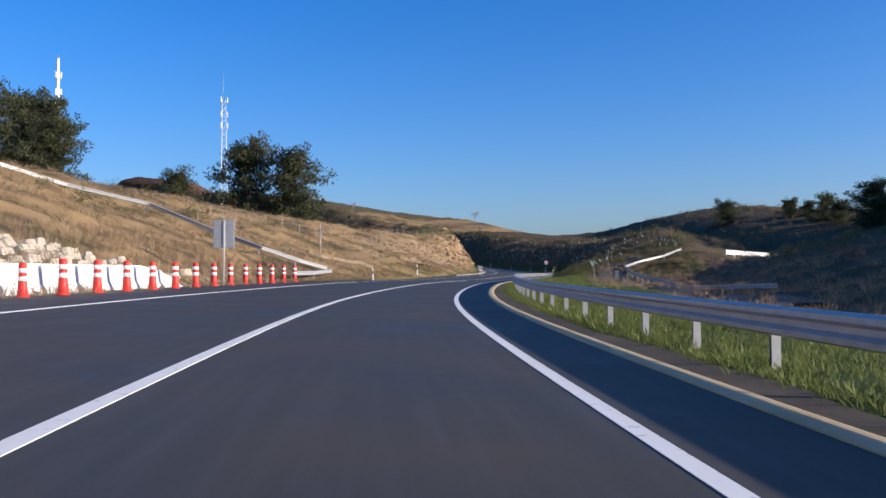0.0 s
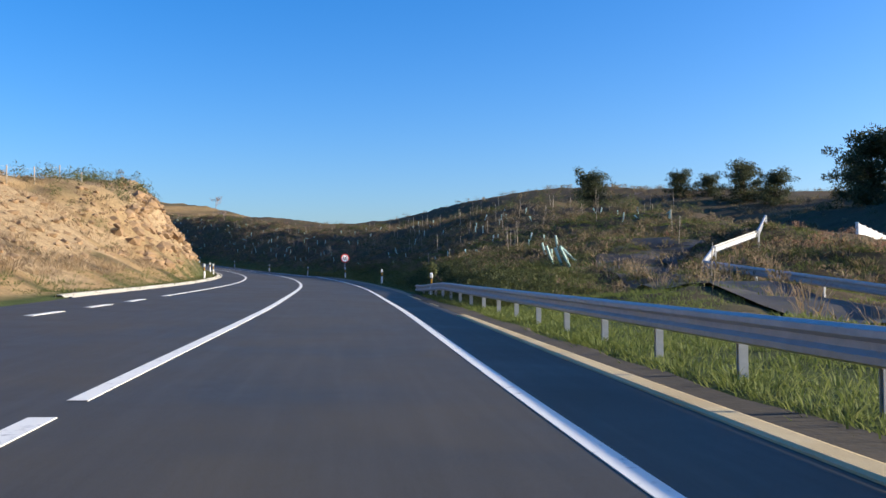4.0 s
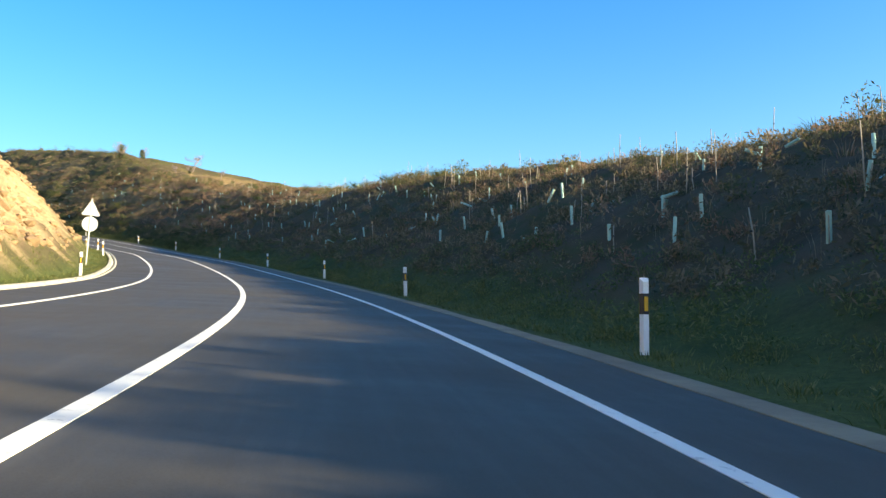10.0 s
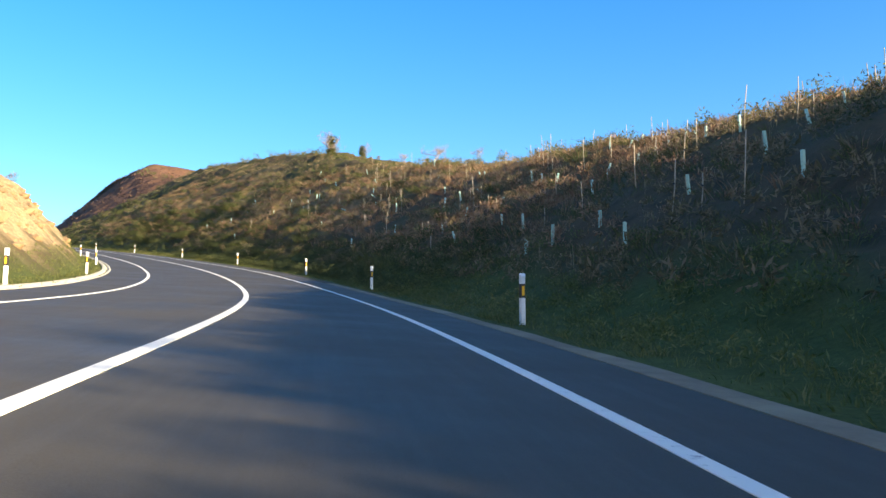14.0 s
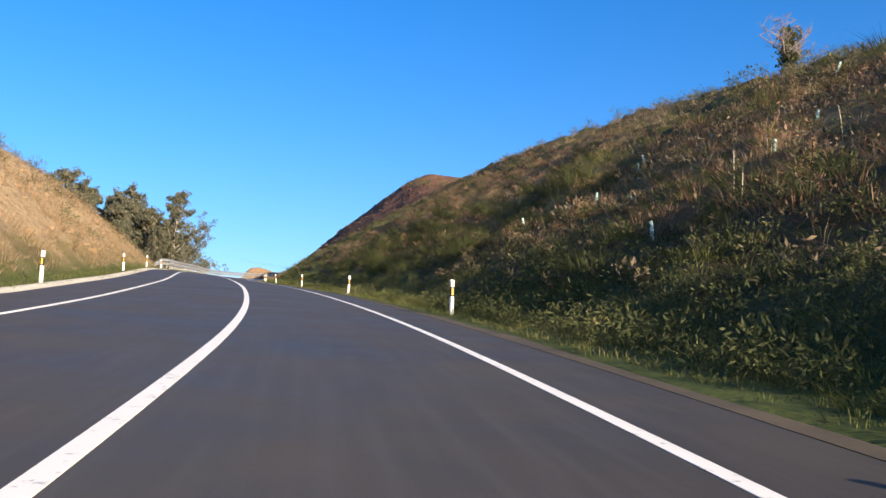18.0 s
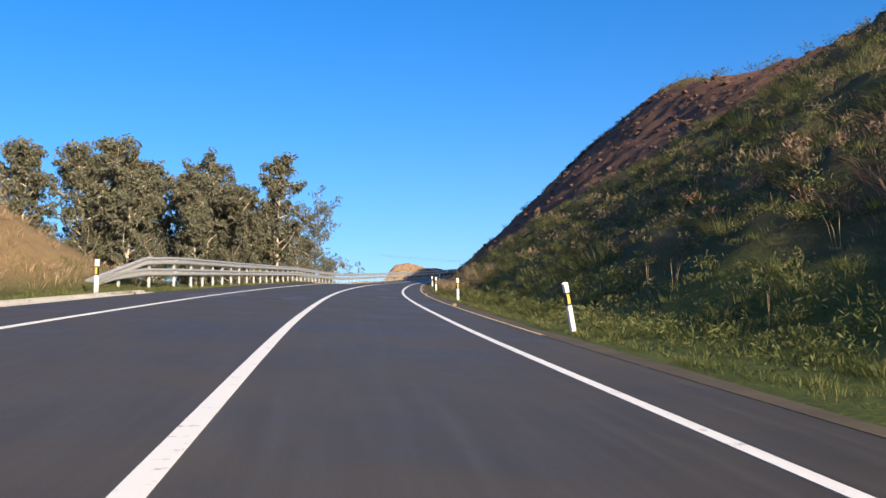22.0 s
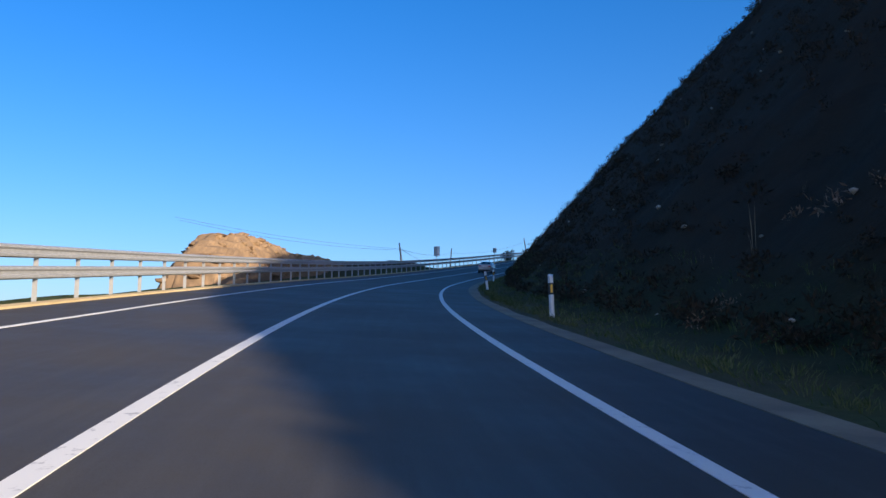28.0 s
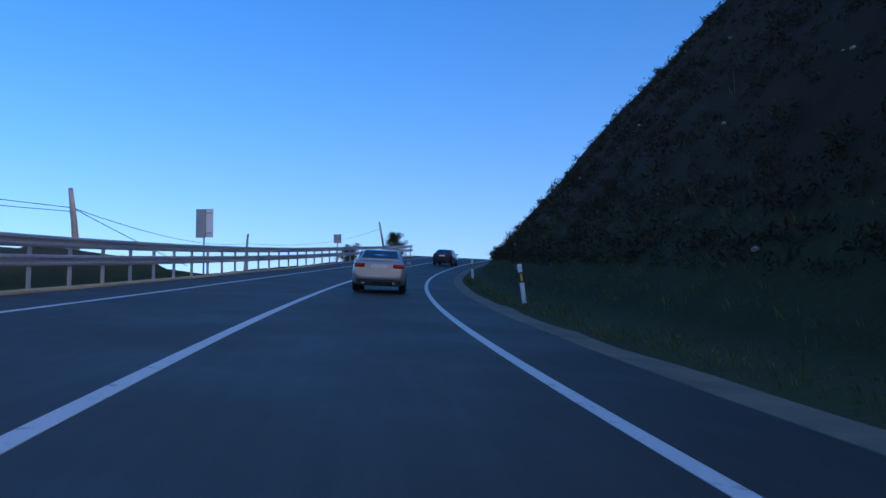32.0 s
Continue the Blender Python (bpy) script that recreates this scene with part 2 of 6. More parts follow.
M_EUC = leafy("eucalyptus_leaves", [(0.07, 0.075, 0.048), (0.15, 0.147, 0.096), (0.26, 0.24, 0.165)], 0.5)
M_GRASS = leafy("verge_grass", [(0.05, 0.07, 0.019), (0.1, 0.118, 0.034), (0.175, 0.175, 0.065), (0.29, 0.24, 0.12)])
# lighter copy of the verge grass with sunlight put into its colour
M_SUNLIT_GRASS = leafy("sunlit_grass", [(0.085, 0.11, 0.026), (0.155, 0.19, 0.05), (0.27, 0.28, 0.1)])
M_DRYG = leafy("dry_grass", [(0.2, 0.135, 0.068), (0.33, 0.235, 0.135), (0.43, 0.33, 0.21)])
M_HEATH = leafy("heath_scrub", [(0.06, 0.055, 0.027), (0.13, 0.11, 0.056), (0.23, 0.165, 0.1), (0.35, 0.265, 0.17)])
# heath scrub leaves darkened, the steep slope's shade put into their colour
M_SHADED_SCRUB = leafy("shaded_scrub", [(0.022, 0.013, 0.006), (0.045, 0.027, 0.013), (0.08, 0.048, 0.025), (0.14, 0.085, 0.048)])
M_BROOM = leafy("green_broom", [(0.05, 0.062, 0.022), (0.1, 0.112, 0.042), (0.18, 0.175, 0.075)])
# darker copy of the broom leaves: shade of the lower bank painted in
M_SHADED_BROOM = leafy("shaded_broom", [(0.03, 0.039, 0.014), (0.064, 0.076, 0.028), (0.125, 0.128, 0.055)])
M_BRACKEN = leafy("dead_bracken", [(0.17, 0.085, 0.05), (0.28, 0.165, 0.1), (0.42, 0.29, 0.19)])
ROAD = [
    (8.10, -89.76, -2.03), (5.41, -59.83, -1.70), (2.75, -30.00, -1.39), (-0.15, -0.13, -1.03), (-1.49, 29.82, -0.61),
    (0.30, 59.75, -0.17), (4.31, 89.48, 0.12), (9.11, 119.09, 0.52), (13.09, 148.82, 1.04), (14.90, 178.78, 1.71),
    (14.17, 208.74, 2.43), (10.11, 238.55, 3.51), (2.71, 267.62, 5.14), (-7.68, 295.76, 7.44), (-20.27, 323.10, 9.78),
    (-36.50, 348.38, 12.85), (-55.62, 371.58, 16.11), (-76.77, 392.95, 19.50), (-98.97, 413.12, 22.82), (-121.35, 433.03, 25.97),
    (-143.08, 453.68, 29.04), (-163.86, 475.30, 32.05), (-183.87, 497.63, 35.03), (-201.94, 521.54, 38.12), (-217.98, 546.83, 41.26),
    (-231.95, 573.34, 44.46), (-243.96, 600.83, 47.95), (-253.89, 629.14, 51.77), (-261.10, 658.25, 55.89), (-266.18, 687.81, 60.09),
    (-267.13, 695.76, 61.94),
]

# ---------------------------------------------------------------- the plan: an axis along the uphill lane
# x, y, z of the lane's middle every 30 m; s runs along it from the start, d to its right
def spline(points, u):
    p = np.array(points)
    i = np.clip(u.astype(int), 1, len(p) - 3)
    t = (u - i)[:, None]
    p0, p1, p2, p3 = p[i - 1], p[i], p[i + 1], p[i + 2]
    return 0.5 * (2 * p1 + (p2 - p0) * t + (2 * p0 - 5 * p1 + 4 * p2 - p3) * t**2 + (3 * p1 - p0 - 3 * p2 + p3) * t**3)


_q = spline(ROAD, np.linspace(1, len(ROAD) - 2.001, 3600))
_s = np.r_[0, np.cumsum(np.hypot(*np.diff(_q[:, :2], axis=0).T))] - 60
S_AX = np.arange(-60, _s[-1], 0.5)
P_AX = np.stack([np.interp(S_AX, _s, _q[:, k]) for k in range(3)], 1)
T_AX = np.gradient(P_AX[:, :2], axis=0)
T_AX /= np.linalg.norm(T_AX, axis=1)[:, None]
S_END = float(S_AX[-1])


def knots(s, pairs):
    return np.interp(s, [p[0] for p in pairs], [p[1] for p in pairs])


# cross fall (left side higher), right bank: slope, crest distance, crest height; left bank: slope and crest height
FALL = ((-60, 0.046), (45, 0.021), (86, 0.011), (120, 0.038), (150, 0.035), (181, 0.030), (223, 0.061), (262, 0.030), (302, 0.062), (338, 0.029), (357, 0.001), (404, 0.012), (425, 0.031), (452, 0.066), (487, 0.078), (540, 0.085), (577, 0.025), (600, 0.024), (645, 0.045), (690, 0.059), (780, 0.089))
R_K = ((100, .2), (130, .26), (152, .29), (180, .39), (230, .42), (300, .64), (350, .56), (420, .62), (450, .61), (480, .64), (520, .6), (556, .86), (590, .88), (620, 1.08), (780, 1.06))
R_H = ((60, 0.6), (110, 1.5), (135, 3.6), (150, 5.4), (173, 7.8), (190, 9.2), (204, 8.8), (219, 7.5), (245, 7.4), (268, 7.3), (307, 9.6), (324, 8.7), (346, 9.7), (371, 10.3), (382, 11), (403, 12.4), (434, 18.2), (465, 19.9), (480, 20), (495, 20), (530, 18.6), (556, 22), (570, 24.6), (590, 22.4), (640, 21.8), (690, 22.5), (780, 23))
L_K = ((-60, .5), (60, .4), (120, .38), (150, .6), (165, 1.6), (200, 1.4), (260, 1.25), (330, .95), (400, 1.25), (440, .92), (484, .89), (500, .6), (780, .5))
L_H = ((-60, 14), (20, 13), (74, 10), (114, 8.2), (150, 6.2), (165, 6.8), (180, 8.4), (200, 8), (260, 8.5), (330, 6.5), (400, 6.3), (440, 8.1), (455, 7), (470, 7.6), (480, 7.7), (487, 6.6), (493, 3.0), (500, 0.8), (508, -1.0), (530, -5), (600, -8), (620, -7), (642, 0.4), (702, 0.4), (722, -4), (780, -8))


def axis(s):
    """Points and unit tangents of the axis at s."""
    s = np.asarray(s, float)
    p = np.stack([np.interp(s, S_AX, P_AX[:, k]) for k in range(3)], -1)
    t = np.stack([np.interp(s, S_AX, T_AX[:, k]) for k in range(2)], -1)
    return p, t / np.linalg.norm(t, axis=-1, keepdims=True)


def smooth(x, a, b):
    t = np.clip((x - a) / (b - a), 0, 1)
    return t * t * (3 - 2 * t)


_rng = np.random.default_rng(5)
_lat = _rng.random((64, 64))


def value_noise(x, y):
    xi, yi = np.floor(x).astype(int), np.floor(y).astype(int)
    fx, fy = x - xi, y - yi
    fx, fy = fx * fx * (3 - 2 * fx), fy * fy * (3 - 2 * fy)
    g = lambda i, j: _lat[(xi + i) % 64, (yi + j) % 64]
    return (g(0, 0) * (1 - fx) + g(1, 0) * fx) * (1 - fy) + (g(0, 1) * (1 - fx) + g(1, 1) * fx) * fy - 0.5


def rise_right(s, d):
    """Height of the ground right of the road above the road's edge."""
    k, hc = knots(s, R_K), knots(s, R_H)
    x = np.maximum(d - 4.6 + 1.2 * smooth(s, 610, 690), 0)
    toe = 0.18 * np.minimum(x, 1.6)                    # grassy foot of the bank
    ledge = 0.4 * smooth(s, 110, 124) * (1 - smooth(s, 152, 168)) * smooth(d, 4.8, 7.0) * (1 - smooth(d, 11, 18))
    up = toe + k * np.maximum(x - 1.2, 0)
    soft = 1.2
    knoll = smooth(s, 128, 146) * (1 - smooth(s, 192, 215))      # this stretch falls away behind its crest
    fade, gap = 0.07 + 0.28 * knoll, 5 - 5 * knoll
    bank = -soft * np.log(np.exp(-np.minimum(up, 60) / soft) + np.exp(-np.maximum(hc - fade * np.maximum(x - 1.2 - hc / k - gap, 0), hc * (0.55 - 0.35 * knoll)) / soft))
    bank = bank + soft * np.log(1 + np.exp(-hc / soft))
    field = np.interp(d, [4.6, 8, 14, 22, 33, 45, 62, 85, 140], [0, -.1, -1.0, -.6, 2.4, 5.0, 11.0, 14.0, 16.0])
    low = smooth(s, 128, 148) * (1 - smooth(s, 200, 232)) * np.interp(d, [22, 33, 45, 56, 66, 80, 100, 130], [0, 1.0, 2.3, 4.2, 3.4, 3.0, 2.5, 1.0])
    field = field - low
    w = smooth(s, 96, 142)
    back = np.maximum(field, bank) - bank              # wooded rise behind the first stretch of bank
    hill = 4.5 * np.exp(-((s - 268) / 22) ** 2 / 2 - ((d - 85) / 22) ** 2 / 2) - smooth(s, 500, 560) * 0.4 * np.maximum(d - 48, 0)
    hill = hill + 5.5 * np.exp(-((s - 404) / 16) ** 2 / 2 - ((d - 110) / 16) ** 2 / 2)
    bank = bank + hill + ledge
    return bank * w + field * (1 - w) + back * w * (1 - smooth(s, 255, 330))


def rise_left(s, d):
    k, hc = knots(s, L_K), knots(s, L_H)
    x = np.maximum(-d - 8.4 - 2.4 * (1 - smooth(s, 55, 105)), 0)
    toe = 0.08 * np.minimum(x, 1.5)
    xs = np.maximum(x - 0.9, 0)
    soft = 0.8
    h = np.maximum(hc, 0.3)
    bank = toe + (-soft * np.log(np.exp(-np.minimum(k * xs, 60) / soft) + np.exp(-(h + 0.03 * xs) / soft)) + soft * np.log(1 + np.exp(-h / soft)))
    bank = bank * (1 - smooth(-d, 40, 110) * smooth(s, 380, 440))
    drop = np.maximum(hc, -0.5 * np.maximum(x - 1.2, 0))
    drop = np.where(drop < -4, -4 + (drop + 4) * 1.0, drop)
    w = smooth(s, 494, 508)
    berm = 0.9 * smooth(s, 646, 658) * (1 - smooth(s, 702, 718)) * smooth(-d, 9.2, 10.6) * (1 - smooth(-d, 13.5, 16))
    fall = 0.55 * smooth(s, 612, 634) * (1 - smooth(s, 735, 760)) * np.clip(-d - 16.5, 0, 60)     # the far side of the ridge
    return bank * (1 - w) + np.minimum(drop, 0.05) * w + berm - fall


def scar_zone(s, d):
    """Bare reddish earth of the slipped face below the summit, 0 to 1."""
    edge = np.interp(d, [7, 9, 17, 21, 28, 40], [548, 537, 528, 524, 520, 512]) + 5 * value_noise(s * 0.3, d * 0.3)
    return smooth(s, edge - 1.5, edge + 2.5) * (1 - smooth(s, 562, 580)) * (d > 6)


def ground_z(s, d, rough=True):
    """Height of the ground and the road at (s, d)."""
    s, d = np.broadcast_arrays(np.asarray(s, float), np.asarray(d, float))
    zc, b = np.interp(s, S_AX, P_AX[:, 2]), knots(s, FALL)
    z = zc - b * np.clip(d, -8.4 - 2.4 * (1 - smooth(s, 55, 105)), 3.8)
    z = z + np.where(d > 3.5, rise_right(s, d), 0) + np.where(d < -8.4, rise_left(s, d), 0)
    if rough:
        p, t = axis(s)
        x, y = p[..., 0] + t[..., 1] * d, p[..., 1] - t[..., 0] * d
        away = np.maximum(np.maximum(d - 5.0, -d - 8.8 - 2.4 * (1 - smooth(s, 55, 105))), 0)
        amp = np.clip(away * 0.12, 0, 0.55)
        z = z + amp * (value_noise(x * 0.23, y * 0.23) * 1.6 + value_noise(x * 0.7 + 9, y * 0.7) * 0.8 + value_noise(x * 1.9, y * 1.9 + 4) * 0.35)
        big = np.clip((away - 12) * 0.08, 0, 1.6)
        z = z + big * value_noise(x * 0.035 + 3, y * 0.035)
        tuft = smooth(s, 320, 400) * (1 - smooth(s, 545, 575)) * smooth(d, 5.5, 8) * (1 - scar_zone(s, d))
        z = z + tuft * (0.8 * value_noise(x * 0.75 + 2, y * 0.75) + 0.45 * value_noise(x * 1.6, y * 1.6 + 8) + 0.5 * value_noise(s * 0.22 + 5, d * 0.9 + 0.12 * s))
        rubble = scar_zone(s, d) * smooth(d, 9, 14)
        ridge = np.abs(value_noise(s * 0.42 + 0.2 * d, d * 0.12 + 3)) + 0.5 * np.abs(value_noise(s * 0.95 + 0.3 * d, d * 0.3 + 9))
        z = z + rubble * (-0.8 * ridge + 0.5 * value_noise(x * 1.9 + 1, y * 1.9))
        crag = smooth(-d, 9.6, 11.5) * smooth(s, 150, 168) * (1 - smooth(s, 300, 420))
        z = z + crag * (np.abs(value_noise(x * 0.45, y * 0.45 + 7)) * -2.2 + value_noise(x * 1.4, y * 1.4) * 0.7)
    return z


def place(s, d, up=0.0):
    """World point at (s, d), up metres above the ground."""
    p, t = axis(s)
    return Vector((p[0] + t[1] * d, p[1] - t[0] * d, float(ground_z(s, d)) + up))


def heading(s):
    _, t = axis(s)
    return math.degrees(math.atan2(-t[0], t[1]))


# ---------------------------------------------------------------- mesh helpers
def mesh_np(name, verts, faces, mats=(), index=None, flat=True):
    """A mesh from arrays: faces is one array of n corners each, or a list of such arrays."""
    me = bpy.data.meshes.new(name)
    groups = faces if isinstance(faces, list) else [faces]
    loops = np.concatenate([f.ravel() for f in groups]).astype(np.int32)
    sizes = np.concatenate([np.full(len(f), f.shape[1]) for f in groups]).astype(np.int32)
    me.vertices.add(len(verts))
    me.vertices.foreach_set("co", np.asarray(verts, np.float32).ravel())
    me.loops.add(len(loops))
    me.loops.foreach_set("vertex_index", loops)
    me.polygons.add(len(sizes))
    me.polygons.foreach_set("loop_start", np.r_[0, np.cumsum(sizes)[:-1]].astype(np.int32))
    me.polygons.foreach_set("loop_total", sizes)
    for m in mats:
        me.materials.append(m)
    if index is not None:
        me.polygons.foreach_set("material_index", np.asarray(index, np.int32))
    me.update(calc_edges=True)
    me.polygons.foreach_set("use_smooth", np.full(len(sizes), not flat))
    return me


def bm_mesh(name, bm, material, smooth_faces=False):
    me = bpy.data.meshes.new(name)
    bm.to_mesh(me)
    bm.free()
    mats = material if isinstance(material, (list, tuple)) else [material]
    for m in mats:
        me.materials.append(m)
    if smooth_faces:
        me.polygons.foreach_set("use_smooth", [True] * len(me.polygons))
    return me


def part(name, bm, material, parent=None, label="", smooth_faces=False, at=None):
    """Links a bmesh or a mesh as one object, under a thing or a part."""
    me = bm if isinstance(bm, bpy.types.Mesh) else bm_mesh(name, bm, material, smooth_faces)
    ob = new(name, me)
    if parent is not None:
        ob.parent = parent
    if at is not None:
        ob.matrix_basis = at
    return tagged(ob, label)


def thing(name, label, category, group="", kind="", at=None):
    ob = new(name)
    ob.empty_display_size = 0.3
    if at is not None:
        ob.matrix_basis = at
    return tagged(ob, label, category, group, kind)


def box(bm, x0, x1, y0, y1, z0, z1, bevel=0.0, m=None, mat=0):
    made = bmesh.ops.create_cube(bm, size=1.0)["verts"]
    for v in made:
        v.co = Vector(((x0 + x1) / 2 + v.co.x * (x1 - x0), (y0 + y1) / 2 + v.co.y * (y1 - y0), (z0 + z1) / 2 + v.co.z * (z1 - z0)))
    faces = {f for v in made for f in v.link_faces}
    if bevel:
        edges = {e for f in faces for e in f.edges}
        out = bmesh.ops.bevel(bm, geom=list(edges), offset=bevel, segments=1, affect="EDGES")
        made = list({v for f in out["faces"] for v in f.verts} | {v for v in made if v.is_valid})
    if m is not None:
        bmesh.ops.transform(bm, matrix=m, verts=made)
    if mat:
        for f in {f for v in made for f in v.link_faces}:
            f.material_index = mat
    return bm


def tube(bm, points, radii, sides=8, cap=True, mat=0):
    """A round bar through points with a radius at each."""
    rings, last = [], None
    pts = [Vector(p) for p in points]
    for i, p in enumerate(pts):
        d = (pts[min(i + 1, len(pts) - 1)] - pts[max(i - 1, 0)]).normalized()
        a = d.orthogonal().normalized() if last is None else (last - d * last.dot(d)).normalized()
        last = a
        b = d.cross(a)
        r = radii[i] if isinstance(radii, (list, tuple)) else radii
        rings.append([bm.verts.new(p + (a * math.cos(2 * math.pi * k / sides) + b * math.sin(2 * math.pi * k / sides)) * r) for k in range(sides)])
    for r0, r1 in zip(rings, rings[1:]):
        for k in range(sides):
            f = bm.faces.new((r0[k], r0[(k + 1) % sides], r1[(k + 1) % sides], r1[k]))
            f.smooth, f.material_index = True, mat
    if cap:
        bm.faces.new(rings[0][::-1]).material_index = mat
        bm.faces.new(rings[-1]).material_index = mat
    return bm


def prism(bm, outline, y0, y1, m=None):
    """An outline in x and z, drawn out along y."""
    a = [bm.verts.new((x, y0, z)) for x, z in outline]
    b = [bm.verts.new((x, y1, z)) for x, z in outline]
    n = len(outline)
    for i in range(n):
        bm.faces.new((a[i], a[(i + 1) % n], b[(i + 1) % n], b[i]))
    bm.faces.new(a[::-1])
    bm.faces.new(b)
    bmesh.ops.recalc_face_normals(bm, faces=bm.faces)
    if m is not None:
        bmesh.ops.transform(bm, matrix=m, verts=a + b)
    return bm


def sweep_mesh(name, s, outline, material, closed=False, lift=None):
    """Outline points (d, height above the ground without roughness) carried along s. d may be given as arrays."""
    n = len(outline)
    p, t = axis(s)
    v = np.zeros((len(s), n, 3))
    for j, (d, h) in enumerate(outline):
        d = np.broadcast_to(np.asarray(d, float), s.shape)
        v[:, j, 0], v[:, j, 1] = p[:, 0] + t[:, 1] * d, p[:, 1] - t[:, 0] * d
        v[:, j, 2] = ground_z(s, d, False) + h
    i, j = np.meshgrid(np.arange(len(s) - 1), np.arange(n if closed else n - 1), indexing="ij")
    j2 = (j + 1) % n
    f = np.stack([i * n + j, i * n + j2, (i + 1) * n + j2, (i + 1) * n + j], -1).reshape(-1, 4)
    groups = [f]
    if closed and n > 2:
        groups += [np.arange(n)[None, ::-1], ((len(s) - 1) * n + np.arange(n))[None]]
    return mesh_np(name, v.reshape(-1, 3), groups, [material])


# ---------------------------------------------------------------- ground, road, gutters, markings
def build_ground():
    s = np.arange(-60, S_END - 1, 1.0)
    d = np.r_[-400, -250, -160, np.arange(-120, -60, 10), np.arange(-60, -30, 3), np.arange(-30, -8.4, 0.9), -8.4, -7.95, -7.4, -3.5, 0, 3.1, 3.6, 3.8, np.arange(4.2, 20, 0.6), np.arange(20, 44, 0.9), np.arange(44, 90, 4), 95, 110, 130, 165, 210, 280]
    g_s, g_d = np.meshgrid(s, d, indexing="ij")
    g_d = np.where(g_d < -120, -120 - (-120 - g_d) * 0.02, g_d)
    z = ground_z(g_s, g_d)
    road_part = (g_d > -7.9 - 2.6 * (1 - smooth(g_s, 50, 100))) & (g_d < 3.55)
    z = z - np.where(road_part, 0.12, 0.0)
    z = np.where(g_d < -60, np.minimum(z, z - (-60 - g_d) * 0.02), z)
    sink = np.maximum(smooth(g_d, 125, 270), smooth(-g_d, 104 - 40 * smooth(g_s, 430, 520), 125.5))
    z = z * (1 - sink) - 17.0 * sink
    p, t = axis(g_s)
    v = np.stack([p[..., 0] + t[..., 1] * g_d, p[..., 1] - t[..., 0] * g_d, z], -1)
    n = len(d)
    i, j = np.meshgrid(np.arange(len(s) - 1), np.arange(n - 1), indexing="ij")
    f = np.stack([i * n + j, i * n + j + 1, (i + 1) * n + j + 1, (i + 1) * n + j], -1).reshape(-1, 4)
    far = np.array([[x, y, -14.0] for y in (-4000, 0, 4400) for x in (-4200, 0, 4200)], float)
    far[:, 2] -= np.hypot(far[:, 0], far[:, 1] - 200) * 0.004
    k = len(s) * n
    ff = np.array([[0, 1, 4, 3], [1, 2, 5, 4], [3, 4, 7, 6], [4, 5, 8, 7]]) + k
    me = mesh_np("ground", np.r_[v.reshape(-1, 3), far], np.r_[f, ff], [M_GROUND], flat=False)
    # zones: bare rock, verge grass, dry grass
    nz = value_noise(v[..., 0] * 0.15, v[..., 1] * 0.15)
    nz2 = value_noise(v[..., 0] * 0.6 + 5, v[..., 1] * 0.6)
    up = rise_right(g_s, np.maximum(g_d, 3.8))
    rock = smooth(-g_d + nz2 * 2, 10.0, 11.2) * (1 - smooth(-g_d, 17 + nz * 4, 20 + nz * 4)) * smooth(g_s, 148, 166) * (1 - smooth(g_s, 470, 486))
    # alpha zone: the steep slope where shade is mixed into the ground colour
    shaded_heath = np.maximum(smooth(g_s + nz * 30, 548, 590) * (g_d > 4.5), 0.0)
    rock = np.maximum(rock, smooth(-g_d, 9.3, 10) * (1 - smooth(-g_d + nz2 * 3, 12, 14)) * (1 - smooth(g_s, 40, 70)))
    rock = np.maximum(rock, 0.9 * (np.hypot((g_s - 130) / 22, (g_d + 16 + nz * 5) / 4) < 1 + nz2))
    grass = (g_d > 0) * (1 - smooth(g_d + nz * 3, 5.5, 8.5)) + (g_d < 0) * (1 - smooth(-g_d + nz, 9.2, 10.4))
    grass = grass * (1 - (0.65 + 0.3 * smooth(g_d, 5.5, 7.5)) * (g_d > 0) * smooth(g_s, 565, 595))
    grass = np.maximum(grass, (g_d > 0) * (1 - smooth(g_s, 96, 120)) * (1 - smooth(g_d, 9, 13)))
    grass = np.maximum(grass, (g_d > 0) * smooth(g_s, 395, 430) * (1 - smooth(g_s, 540, 570)) * smooth(nz2 * 2 + 0.5, 0, 1) * 0.45)
    dry = (g_d < -9) * smooth(nz2 + 0.55, 0.2, 0.5) * (1 - smooth(g_s, 150, 170)) + (g_d < -10) * smooth(g_s, 400, 440) * (1 - smooth(g_s, 490, 500)) * 0.8
    dry = np.maximum(dry, (g_d > 0) * smooth(up + nz * 8, 4, 8) * (1 - smooth(up + nz * 8, 9, 13)) * smooth(g_s, 330, 380) * (1 - smooth(g_s, 470, 510)) * 0.8)
    col = np.zeros((len(v.reshape(-1, 3)) + 9, 4), np.float32)
    col[:k, 0], col[:k, 1], col[:k, 2], col[:, 3] = rock.ravel(), np.clip(grass, 0, 1).ravel(), np.clip(dry, 0, 1).ravel(), 0
    col[:k, 3] = shaded_heath.ravel()
    at = me.color_attributes.new("zone", "FLOAT_COLOR", "POINT")
    at.data.foreach_set("color", col.ravel())
    at = me.color_attributes.new("scar", "FLOAT_COLOR", "POINT")
    col = np.zeros((len(v.reshape(-1, 3)) + 9, 4), np.float32)
    col[:k, :3] = scar_zone(g_s, g_d).reshape(-1, 1)
    at.data.foreach_set("color", col.ravel())
    return tagged(new("ground", me), "heath and grass hillsides with cut rock banks", "ground", kind="structure")


